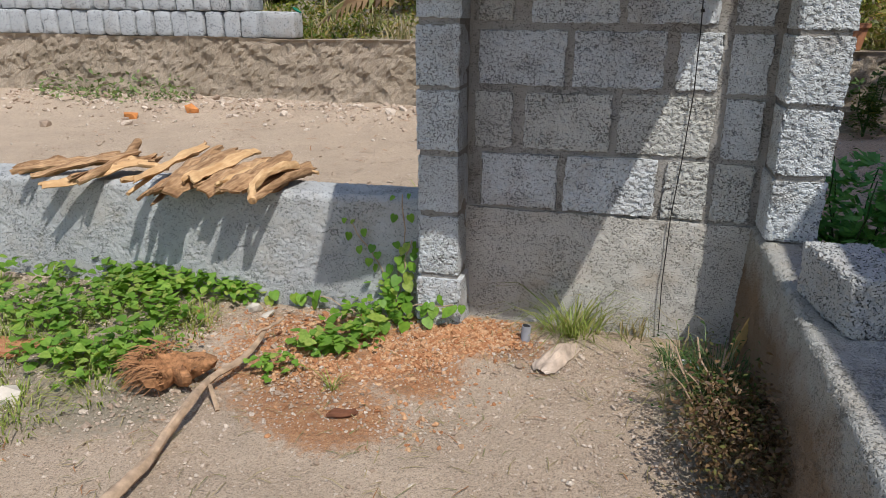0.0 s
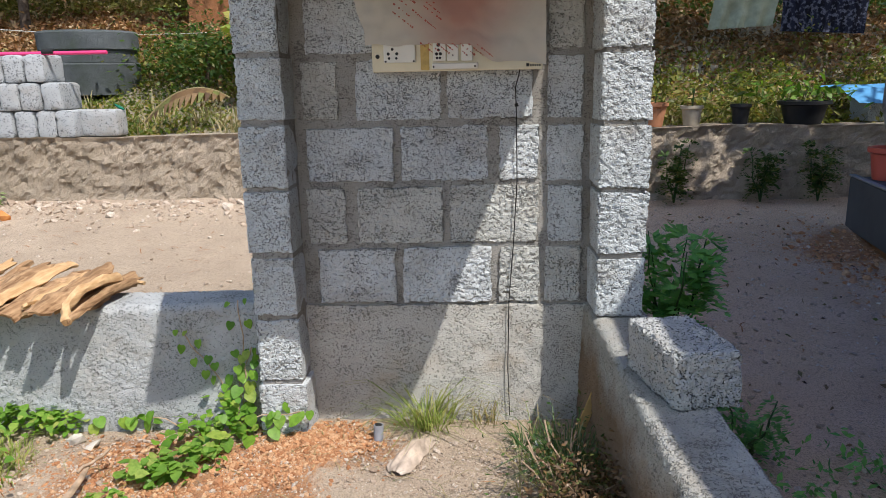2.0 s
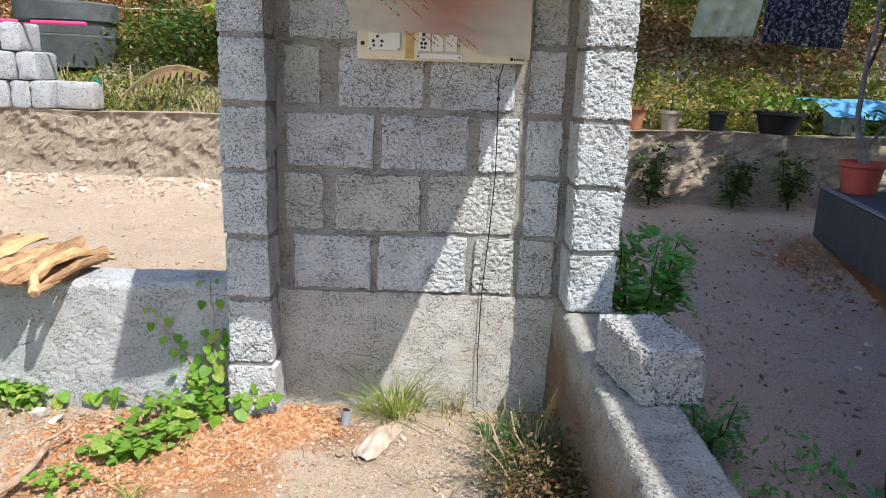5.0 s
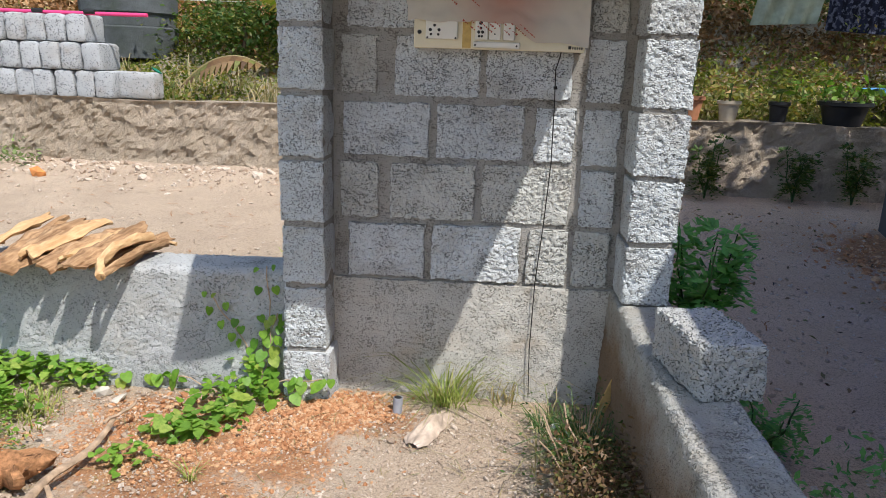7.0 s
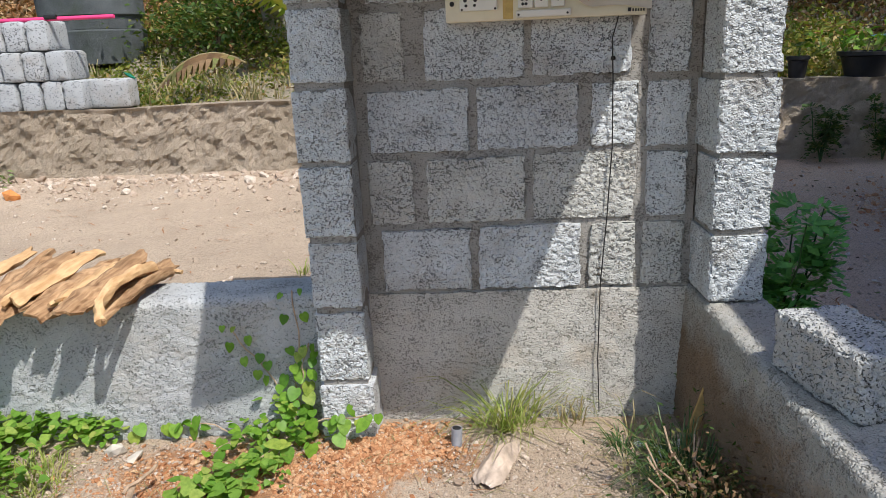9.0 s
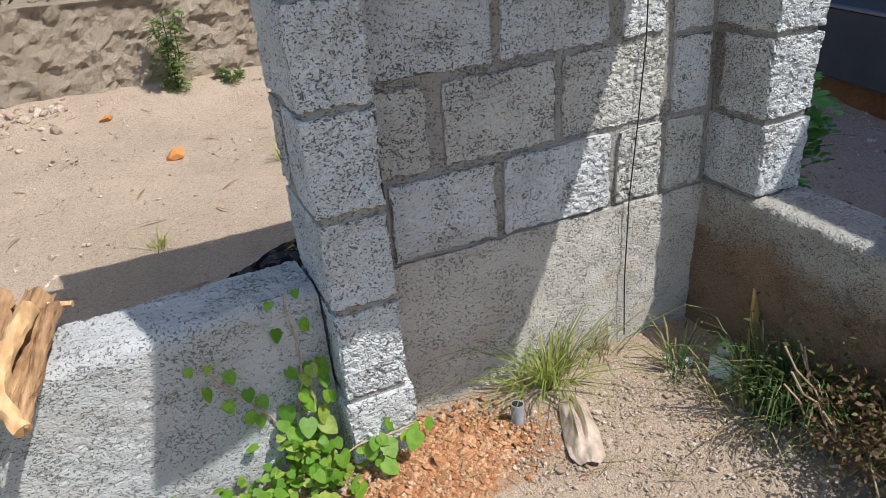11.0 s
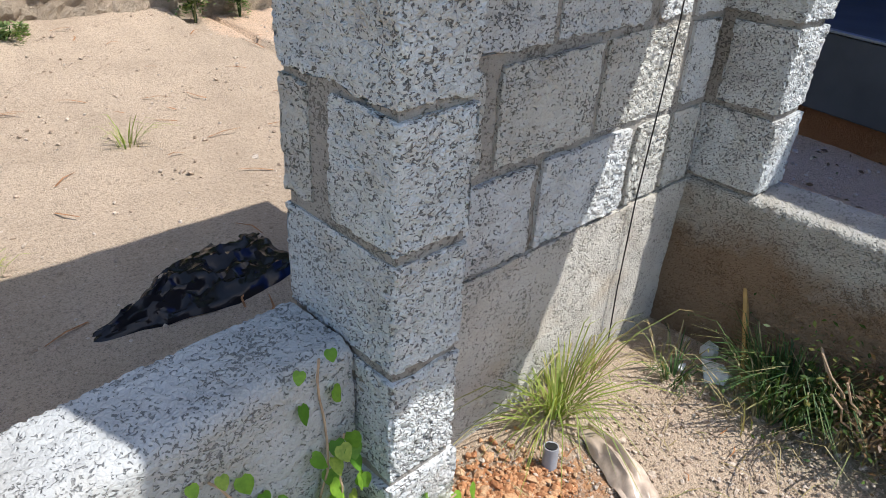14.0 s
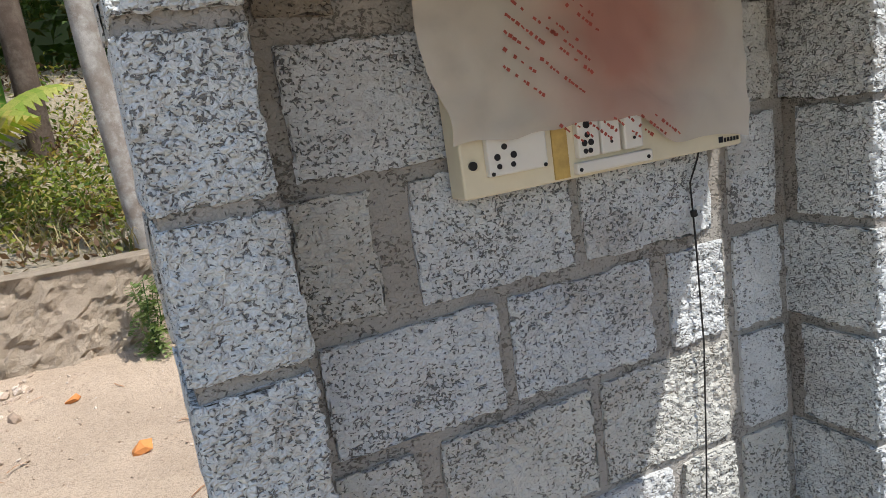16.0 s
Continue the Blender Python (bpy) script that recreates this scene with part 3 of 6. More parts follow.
for r, (z0, z1, spans) in enumerate(WALL_ROWS):
    for x0, x1 in spans:
        warm = (x1 < 0.3) or rnd.random() < 0.3
        # row 5: soot colour and the roof's shade share one darker material
        block(x0, x1, -0.002 + rnd.uniform(-0.002, 0.002), 0.12, z0, z1, BLOCK_SOOT_SHADE if r == 5 else BLOCK_WARM if warm else BLOCK)
for k in range(len(PIER_L) - 1):
    z0, z1 = PIER_L[k] + 0.006, PIER_L[k + 1] - 0.005
    if k % 2 == 0:
        block(-0.008, 0.142, -0.135, 0.022, z0, z1, BLOCK_PALE, "-x-y")
        block(-0.008, 0.14, 0.068, 0.15, z0, z1, BLOCK_WARM, "-x")
    else:
        block(-0.008, 0.142, -0.135, 0.152, z0, z1, BLOCK_PALE, "-x-y")
block(-0.012, 0.152, -0.142, 0.15, -0.16, 0.094, BLOCK, "-x-y")
for k in range(len(PIER_R) - 1):
    z0, z1 = PIER_R[k] + 0.006, PIER_R[k + 1] - 0.005
    if k % 2 == 1:
        block(1.107, 1.262, -0.178, -0.02, z0, z1, BLOCK_PALE, "-x-y")
        block(1.107, 1.26, 0.02, 0.15, z0, z1, BLOCK_WARM, "")
    else:
        block(1.107, 1.262, -0.18, 0.152, z0, z1, BLOCK_PALE, "-x-y")


# low walls
def low_wall(name, line, top, bottom, width, material, label, seed, fine, lip=0.03, pit=0.0020):
    """A rendered wall with a rounded top along a line of (x, y) at its front foot; fine: the stretch cut into a close grid."""
    pts = [np.array(p, float) for p in line]
    run = [pts[0]]
    for a, b in zip(pts, pts[1:]):
        while np.linalg.norm(b - run[-1]) > 1e-4:
            mid = run[-1]
            gap = 0.0055 if fine[0] <= mid[fine[2]] <= fine[1] else 0.06
            left = np.linalg.norm(b - mid)
            run.append(b if left <= gap * 1.3 else mid + (b - mid) / left * gap)
    run = np.array(run)
    ahead = np.gradient(run, axis=0)
    ahead /= np.linalg.norm(ahead, axis=1)[:, None]
    side = np.stack([-ahead[:, 1], ahead[:, 0]], 1)
    hgt = top - bottom
    prof = [(-0.02 * (1 - s), s * (hgt - lip)) for s in np.linspace(0, 1, int(hgt / 0.0065))]
    prof += [(lip * (1 - math.cos(a)), hgt - lip + lip * math.sin(a)) for a in np.linspace(0.15, 1.57, 7)]
    prof += [(u, hgt) for u in np.linspace(lip + 0.006, width - 0.01, int(width / 0.008))]
    prof += [(width, hgt - 0.012), (width, 0.0)]
    prof = np.array(prof)
    m, n = len(prof), len(run)
    p = np.zeros((n, m, 3))
    p[..., :2] = run[:, None] + side[:, None] * prof[None, :, :1]
    p[..., 2] = bottom + prof[None, :, 1]
    t1, t2 = np.gradient(p, axis=0), np.gradient(p, axis=1)
    nrm = np.cross(t2, t1)
    nrm /= np.maximum(np.linalg.norm(nrm, axis=2), 1e-9)[..., None]
    flat, nn = p.reshape(-1, 3), nrm.reshape(-1, 3)
    q = pitted(flat, -nn if nn[:, 1].sum() > 0 and abs(ahead[0, 0]) > 0.5 else nn, pit, 0.0035, 0.0085, seed)
    idx = np.arange(n * m).reshape(n, m)
    f = np.stack([idx[:-1, :-1], idx[:-1, 1:], idx[1:, 1:], idx[1:, :-1]], -1).reshape(-1, 4).tolist()
    f += [list(range(m)), list(range((n - 1) * m, n * m))[::-1]]
    bm = bmesh.new()
    bm.from_mesh(pydata(name, q, f))
    bmesh.ops.recalc_face_normals(bm, faces=bm.faces[:])
    return tagged(part(name, bm, material, smooth=True), label, "wall", kind="structure")


low_wall("wall_west", [(-4.2, -0.27), (-1.8, -0.125), (-0.9, -0.085), (-0.012, -0.04)], 0.352, -0.2, 0.18, LOW_WALL, "low rounded pale grey concrete boundary wall", 1, (-1.9, 0.1, 0), 0.035, 0.0034)
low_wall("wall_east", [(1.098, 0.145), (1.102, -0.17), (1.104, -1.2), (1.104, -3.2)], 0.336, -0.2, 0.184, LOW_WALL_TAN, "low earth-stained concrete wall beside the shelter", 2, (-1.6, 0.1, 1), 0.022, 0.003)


# retaining wall behind the yard
def retaining():
    v, f = [], []
    xs = np.arange(-9, 10.01, 0.026)
    zs = [-0.1] + [0.0268 * k for k in range(1, 26)]
    for x in xs:
        top = 0.695 + 0.02 * noise.noise((x * 1.3, 0, 0)) - 0.03 * float(step(-0.5, 0.5, x)) * float(1 - step(1.6, 2.2, x))
        y0 = 2.9
        for i, z in enumerate(zs):
            d = noise.fractal((x * 7.3 + z * 3.1, z * 9.7 - x * 2.3, 1.0), 0.55, 2.17, 6) * 0.030
            v.append((x + rnd.uniform(-0.011, 0.011), y0 + d + rnd.uniform(-0.004, 0.004) - 0.10 * (1 - z / 0.67) ** 2, z * top / 0.67 + (rnd.uniform(-0.010, 0.010) if i else 0)))
        v.append((x, y0 - 0.015, top + 0.022))
        v.append((x, y0 + 0.2, top + 0.02 + 0.01 * noise.noise((x * 5, 2, 0))))
        v.append((x, y0 + 0.23, 0.0))
    m = len(zs) + 3
    for i in range(len(xs) - 1):
        for k in range(m - 1):
            f.append((i * m + k, (i + 1) * m + k, (i + 1) * m + k + 1, i * m + k + 1))
    return pydata("retaining", v, f)


tagged(part("wall_north", retaining(), EARTH_WALL), "rough mud-coloured retaining wall with a plastered top", "retaining wall", kind="structure")

# ---------------------------------------------------------------- roof sheet
def tin_sheet():
    v, f = [], []
    ux = np.linspace(0, 1, 81)
    vy = np.linspace(0, 1, 15)
    for s in ux:
        for t in vy:
            y = 0.22 - float(np.interp(s, (0, 0.37, 0.66, 0.8, 1), (1.08, 0.96, 1.005, 1.025, 1.02))) * t
            left, right = np.interp(t, (0, 0.335, 0.45, 0.6, 0.8, 1), (0.03, 0.105, 0.085, 0.10, 0.168, 0.241)), np.interp(t, (0, 0.35, 0.52, 0.92, 1), (1.10, 1.13, 1.152, 1.178, 1.172))
            x = left + (right - left) * s
            edge = np.interp(s, (0, 0.08, 0.21, 0.27, 0.5, 0.62, 0.76, 1.0), (1.567, 1.533, 1.518, 1.495, 1.490, 1.477, 1.499, 1.552))
            z = 1.606 + (edge - 1.606) * t
            for c, hgt, w in ((0.24, 0.035, 0.016), (0.515, 0.03, 0.02), (0.745, 0.022, 0.03)):
                z += hgt * math.exp(-((s - c) / w) ** 2) * (0.4 + 0.6 * t)
            z += 0.004 * noise.noise((s * 8, t * 5, 0))
            v.append((x, y, z))
    n = len(vy)
    for i in range(len(ux) - 1):
        for k in range(n - 1):
            f.append((i * n + k, i * n + k + 1, (i + 1) * n + k + 1, (i + 1) * n + k))
    bm = bmesh.new()
    bm.from_mesh(pydata("tin", v, f))
    bmesh.ops.solidify(bm, geom=bm.faces[:], thickness=0.005)
    return bm


roof = thing("roof_sheet", "bent brown ribbed tin sheet laid over the shelter", "roof sheet")
part("sheet", tin_sheet(), TIN, roof, smooth=True)

# ---------------------------------------------------------------- blocks lying loose
loose = thing("concrete_block", "loose rough grey concrete block on the low wall", "concrete block", (1.2305, -0.685, 0.334), 10.9)
part("block_body", porous_block("block_body", -0.085, 0.085, -0.138, 0.138, 0, 0.14, "-x+x-y+z", 0.004, 0.010, 201.0, 0.007, 0.012), BLOCK_DULL, loose, smooth=True)

stack_meshes = []
for i in range(5):
    bm = rough_box(-0.075, 0.075, -0.15, 0.15, 0, 0.2, 0.03, 0.004, 0.015, 210 + i)
    me = bpy.data.meshes.new("stacked_block")
    bm.to_mesh(me)
    bm.free()
    me.polygons.foreach_set("use_smooth", [True] * len(me.polygons))
    me.set_sharp_from_angle(angle=radians(38))
    me.materials.append(BLOCK_GREY)
    stack_meshes.append(me)
for row, (right, z) in enumerate(((-2.20, 0.715), (-2.29, 0.917), (-2.39, 1.119))):
    for c in range(28 - 2 * row):
        if row == 0 and c == 0:
            ob = new("stacked_block", stack_meshes[0])
            ob.matrix_world = pose(-2.05, 3.02, z, 0, 0, 86)
        else:
            ob = new("stacked_block", rnd.choice(stack_meshes))
            ob.matrix_world = pose(right - 0.075 - 0.156 * (c - (row == 0)) + rnd.uniform(-0.006, 0.006), 3.03 + rnd.uniform(-0.015, 0.015), z, 0, rnd.uniform(-1, 1), rnd.uniform(-3, 3))
        tagged(ob, "pale grey concrete block in a stepped stack", "concrete block", "blocks stacked on the retaining wall")

# ---------------------------------------------------------------- switch board
board = thing("switch_board", "yellowed ivory electrical board with sockets under torn plastic film", "switch board", (0.0, 0.0, 0.0))
part("board_plate", box(0.410, 0.945, -0.052, -0.004, 1.115, 1.535, 0.004), IVORY, board)
part("top_lip", box(0.40, 0.955, -0.062, -0.004, 1.537, 1.55, 0.003), simple("brown_wood_strip", (0.24, 0.14, 0.07), 0.7), board)


def socket(x, z, w, h, holes, name="socket"):
    s = part(name, box(x, x + w, -0.064, -0.051, z, z + h, 0.003), IVORY_PALE, board)
    for hx, hz, r in holes:
        m = Matrix.Translation((x + hx * w, -0.0645, z + hz * h)) @ Matrix.Rotation(radians(90), 4, "X")
        bm = bmesh.new()
        bmesh.ops.create_cone(bm, segments=12, radius1=r, radius2=r, depth=0.002, cap_ends=True, matrix=m)
        # a solid black disc stands for the dark inside the hole
        part("pin_hole", bm, BLACK, s)
    return s


FIVE = [(0.42, 0.80, 0.006), (0.42, 0.55, 0.0045), (0.27, 0.36, 0.005), (0.57, 0.36, 0.005), (0.3, 0.16, 0.004), (0.52, 0.16, 0.004)]
socket(0.448, 1.143, 0.10, 0.068, [(0.3, 0.85, 0.006), (0.28, 0.6, 0.0045), (0.15, 0.4, 0.005), (0.42, 0.4, 0.005), (0.17, 0.2, 0.004), (0.4, 0.2, 0.004), (0.06, 0.06, 0.003), (0.94, 0.06, 0.003)])
socket(0.603, 1.145, 0.040, 0.062, FIVE)
socket(0.646, 1.145, 0.036, 0.058, [(0.5, 0.3, 0.0025)], "switch")
socket(0.690, 1.145, 0.036, 0.056, [(0.5, 0.3, 0.0025)], "switch")
socket(0.598, 1.121, 0.145, 0.018, [(0.04, 0.4, 0.003), (0.93, 0.4, 0.003)], "cover_strip")
for x in (0.428, 0.925):
    for z in (1.163, 1.51):
        bm = bmesh.new()
        bmesh.ops.create_cone(bm, segments=14, radius1=0.0065, radius2=0.0065, depth=0.006, cap_ends=True, matrix=Matrix.Translation((x, -0.053, z)) @ Matrix.Rotation(radians(90), 4, "X"))
        # black disc on the plate in place of a shaded hole
        part("screw_hole", bm, BLACK, board)
part("brand_mark", box(0.893, 0.902, -0.0535, -0.0515, 1.124, 1.134), BLACK, board, "black printed maker's mark")
for i in range(5):
    part("brand_mark", box(0.905 + i * 0.007, 0.909 + i * 0.007, -0.0535, -0.0515, 1.124, 1.131), BLACK, board)

part("tape_strip", box(0.563, 0.590, -0.0545, -0.0515, 1.119, 1.215), simple("ochre_tape", (0.52, 0.36, 0.12), 0.5, 0.2, 40.0), board, "ochre strip of old tape")

# plastic film with faded red print
def film_material():
    k = Nodes("clouded_plastic_film", 0.35)
    at = k.place((1, 1, 1), False)
    sep = k.node("SeparateXYZ")
    k.link(at, sep.inputs[0])
    blot = k.noise(at, 7.0, 4, 0.6)

    def spot(x, z, rx, rz, ragged=0.7):
        """How far a point lies from the middle of a blot, 1 at its rim."""
        u = k.math("DIVIDE", k.math("SUBTRACT", sep.outputs[0], x), rx)
        w = k.math("DIVIDE", k.math("SUBTRACT", sep.outputs[2], z), rz)
        d = k.math("SQRT", k.math("ADD", k.math("MULTIPLY", u, u), k.math("MULTIPLY", w, w)), 0.0)
        return k.math("ADD", d, k.math("MULTIPLY", k.math("SUBTRACT", blot, 0.5), ragged))

    col = k.mix(k.ramp(k.noise(at, 14.0, 4), (0.5, 0.0), (0.7, 0.4)), (0.56, 0.52, 0.45), (0.42, 0.38, 0.33))
    col = k.mix(k.ramp(spot(0.70, 1.34, 0.20, 0.27), (0.25, 0.85), (1.1, 0.0)), col, (0.43, 0.18, 0.145))
    col = k.mix(k.ramp(spot(0.70, 1.55, 0.26, 0.12), (0.2, 0.85), (1.1, 0.0)), col, (0.11, 0.055, 0.03))
    col = k.mix(k.ramp(spot(0.49, 1.44, 0.024, 0.028), (0.5, 0.75), (1.1, 0.0)), col, (0.22, 0.06, 0.05))
    col = k.mix(k.ramp(spot(0.893, 1.38, 0.013, 0.028), (0.4, 0.8), (1.1, 0.0)), col, (0.07, 0.06, 0.05))
    k.color(col)
    tr = k.node("BsdfTransparent")
    mx = k.node("MixShader")
    mx.inputs[0].default_value = 0.86
    k.link(tr.outputs[0], mx.inputs[1])
    k.link(k.b.outputs[0], mx.inputs[2])
    k.link(mx.outputs[0], k.t.nodes["Material Output"].inputs["Surface"])
    return k.m


v, f = [], []
NU, NV = 44, 34
for i in range(NU + 1):
    for j in range(NV + 1):
        s, t = i / NU, j / NV
        left = 0.425 - 0.062 * math.sin(min(1, t * 1.15) * 2.6) ** 1.0
        right = 0.948 + 0.006 * t
        low = 1.196 - 0.055 * float(step(0.55, 0.72, s)) + 0.008 * noise.noise((s * 9, 0, 0)) - 0.012 * float(step(0.86, 1.0, s))
        x = left + (right - left) * s
        z = 1.538 + (low - 1.538) * t
        y = -0.060 - 0.012 * abs(noise.noise((s * 4, t * 5, 0))) - 0.004 * noise.noise((s * 13, t * 11, 3)) - 0.012 * t * (1 - s)
        v.append((x, y, z))
for i in range(NU):
    for j in range(NV):
        f.append((i * (NV + 1) + j, (i + 1) * (NV + 1) + j, (i + 1) * (NV + 1) + j + 1, i * (NV + 1) + j + 1))
film = part("plastic_film", pydata("film", v, f), film_material(), smooth=True)
tagged(film, "torn clouded plastic film with faded red print over the board", "plastic film")
ink = simple("faded_red_ink", (0.34, 0.075, 0.055), 0.7)


def print_line(bm, x, z, length, slope, tall=0.0055):
    """A slanting line of small worn marks, too faded to read."""
    run = 0.0
    while run < length:
        w = rnd.uniform(0.003, 0.007)
        if rnd.random() < 0.72:
            px, pz = x + run * math.cos(slope), z - run * math.sin(slope)
            bmesh.ops.create_cube(bm, size=1, matrix=Matrix.LocRotScale((px, -0.0785, pz), Euler((0, slope + rnd.uniform(-0.3, 0.3), 0)), (w, 0.0006, tall * rnd.uniform(0.35, 1.0))))
        run += w + rnd.uniform(0.001, 0.004)


bm = bmesh.new()
for i in range(5):
    print_line(bm, 0.52, 1.515 - 0.021 * i, rnd.uniform(0.05, 0.11), radians(38))
    print_line(bm, 0.50 - 0.004 * i, 1.385 - 0.023 * i, rnd.uniform(0.06, 0.10), radians(38))
    print_line(bm, 0.74, 1.49 - 0.018 * i, rnd.uniform(0.03, 0.06), radians(38))
for i in range(10):
    print_line(bm, 0.56 + 0.01 * (i % 3), 1.50 - 0.024 * i, rnd.uniform(0.05, 0.10), radians(38))
for i in range(8):
    print_line(bm, 0.56 + 0.026 * i, 1.205 - 0.002 * i, 0.055, radians(38))
tagged(part("print", bm, ink, film), "slanting lines of faded red print", kind="stuff")

wire = part("hanging_wire", tube([(0.878, -0.03, 1.14), (0.872, -0.022, 1.10), (0.862, -0.012, 1.06), (0.866, -0.012, 0.95), (0.868, -0.013, 0.76), (0.857, -0.012, 0.55), (0.842, -0.012, 0.35), (0.838, -0.014, 0.1), (0.845, -0.016, -0.08)], 0.0018, 6), WIRE, smooth=True)
tagged(wire, "thin black wire hanging from the board to the ground", "wire")
knot = part("wire_knot", tube([(0.864, -0.013, 1.01), (0.866, -0.013, 1.0)], 0.006, 8), WIRE, wire)

# ---------------------------------------------------------------- bark strips on the low wall
def bark(length, width, curl, seed):
    v, f = [], []
    nu, nv = 18, 7
    for i in range(nu + 1):
        s = i / nu
        w = width * (0.72 + 0.28 * math.sin(math.pi * min(1, 0.15 + s * 0.85))) * (1 + 0.5 * noise.noise((s * 9, seed, 0)))
        bend = 0.012 * noise.noise((s * 2.2, seed, 3))
        for j in range(nv + 1):
            t = j / nv - 0.5
            v.append((w * t + bend, (s - 0.5) * length * (1 + 0.35 * noise.noise((t * 9, seed, 9))), curl * (1 - 4 * t * t) * w + 0.012 * noise.noise((s * 6, t * 14, seed)) + 0.018 * noise.noise((s * 2, 0, seed))))
    for i in range(nu):
        for j in range(nv):
            f.append((i * (nv + 1) + j, i * (nv + 1) + j + 1, (i + 1) * (nv + 1) + j + 1, (i + 1) * (nv + 1) + j))
    bm = bmesh.new()
    bm.from_mesh(pydata("b", v, f))
    bmesh.ops.solidify(bm, geom=bm.faces[:], thickness=0.010)
    return bm


BARKS = [((-1.70, -0.10), (-1.45, 0.16), 0.07, 0), ((-1.62, -0.17), (-1.34, 0.10), 0.06, 0), ((-1.52, -0.22), (-1.25, 0.05), 0.055, 0), ((-1.45, -0.25), (-1.20, 0.02), 0.04, 1), ((-1.36, -0.20), (-1.22, 0.12), 0.05, 0),
         ((-1.07, -0.27), (-1.06, 0.27), 0.045, 1), ((-1.00, -0.26), (-1.00, 0.26), 0.085, 0), ((-0.92, -0.28), (-0.90, 0.22), 0.10, 0), ((-0.86, -0.20), (-0.83, 0.26), 0.05, 1), ((-0.82, -0.20), (-0.75, 0.20), 0.095, 0),
         ((-0.74, -0.17), (-0.69, 0.21), 0.06, 1), ((-0.69, -0.25), (-0.62, 0.14), 0.085, 0), ((-0.63, -0.14), (-0.57, 0.20), 0.075, 0), ((-0.97, -0.05), (-0.66, 0.16), 0.05, 0)]
for i, (a, b, wd, pale) in enumerate(BARKS):
    ln = math.hypot(b[0] - a[0], b[1] - a[1])
    turn = math.degrees(math.atan2(a[0] - b[0], b[1] - a[1]))
    ob = part("bark_strip", bark(ln, wd * 1.25, 0.30 if not pale else 0.42, i * 3.1), WOOD_PALE if pale else WOOD_BARK, smooth=True)
    ob.matrix_world = pose((a[0] + b[0]) / 2, (a[1] + b[1]) / 2, 0.374 + 0.016 * (i % 3), 4 + rnd.uniform(-2, 5), rnd.uniform(-22, 22), turn)
    tagged(ob, "pale split wood strip drying across the low wall" if pale else "curled brown bark strip drying across the low wall", "bark strip", "bark strips on the low wall")
STICKS = [(((-0.53, 0.13, 0.385), (-0.54, 0.0, 0.40), (-0.555, -0.13, 0.39), (-0.58, -0.25, 0.362)), 0.016), (((-0.575, 0.10, 0.41), (-0.575, 0.0, 0.43), (-0.60, -0.10, 0.425), (-0.605, -0.19, 0.395), (-0.575, -0.25, 0.36)), 0.020),
          (((-0.68, 0.20, 0.385), (-0.59, 0.17, 0.385), (-0.50, 0.145, 0.375)), 0.010), (((-1.37, 0.22, 0.44), (-1.30, 0.05, 0.42), (-1.29, -0.10, 0.40), (-1.32, -0.22, 0.37)), 0.018), (((-1.30, 0.02, 0.42), (-1.20, 0.0, 0.40), (-1.10, 0.03, 0.385)), 0.016),
          (((-1.10, 0.24, 0.40), (-1.09, 0.0, 0.405), (-1.06, -0.28, 0.36)), 0.009)]
for i, (line, r) in enumerate(STICKS):
    pts = [p for a, b in zip(line, line[1:]) for p in bent(a, b, 4, 0, 0.006, i + 2)[:4]] + [Vector(line[-1])]
    ob = part("wood_stick", tube(pts, [r * (1 - 0.25 * k / len(pts)) for k in range(len(pts))], 9, 0.35, i), WOOD_PALE if i % 3 else WOOD_BARK, smooth=True)
    tagged(ob, "peeled pale branch lying among the bark strips", "stick", "bark strips on the low wall")

# ---------------------------------------------------------------- front ground things
g0 = -0.10
stick = part("fallen_branch", tube(bent((-0.43, -1.34, g0 + 0.03), (-0.48, -0.41, g0 + 0.05), 24, 0, 0.07, 5), [0.0165 - 0.00035 * k for k in range(25)], 9, 0.5, 3), STICK, smooth=True)
tagged(stick, "long dry grey-brown branch lying on the gravel", "branch")
part("twig_stub", tube(bent((-0.46, -0.79, g0 + 0.05), (-0.41, -0.84, g0 + 0.0), 4), 0.007, 6), STICK, stick)
part("twig_stub", tube(bent((-0.49, -0.45, g0 + 0.05), (-0.43, -0.36, g0 + 0.08), 5, 0, 0.02), 0.005, 6), STICK, stick)

husk = thing("coconut_husk", "dry brown coconut husk with loose fibres", "coconut husk", (-0.62, -0.74, g0 + 0.01), 20)
prof = [(0.02, 0.0), (0.07, 0.008), (0.10, 0.035), (0.105, 0.06), (0.085, 0.075), (0.05, 0.05), (0.01, 0.04)]
hm = part("shell", lathe(prof, 28, 0.8), FIBRE, husk, smooth=True)
hm.scale = (0.9, 0.7, 0.95)
bm = bmesh.new()
fib = []
for i in range(400):
    a = rnd.uniform(1.6, 4.7) if i < 360 else rnd.uniform(0, 6.28)
    p = Vector((0.09 * math.cos(a) * 1.1, 0.08 * math.sin(a), rnd.uniform(0.03, 0.10)))
    q = p + Vector((rnd.uniform(-0.08, 0.02), rnd.uniform(-0.03, 0.03), rnd.uniform(-0.06, 0.012)))
    w = Vector((0, 0.0019, 0.0013))
    m2 = p.lerp(q, 0.5) + Vector((0, 0, 0.009))
    fib += [[p - w, p + w, m2 + w, m2 - w], [m2 - w, m2 + w, q + w * 0.3, q - w * 0.3]]
tagged(part("fibre", quads("fibre", np.array([[list(c) for c in qd] for qd in fib])), FIBRE, husk), "loose tangled fibres", kind="stuff")

pipe = part("pipe_stub", tube([(0.392, -0.19, -0.16), (0.398, -0.18, -0.032)], 0.0165, 20), PIPE, smooth=True)
tagged(pipe, "short grey pipe stub standing in the gravel", "pipe")
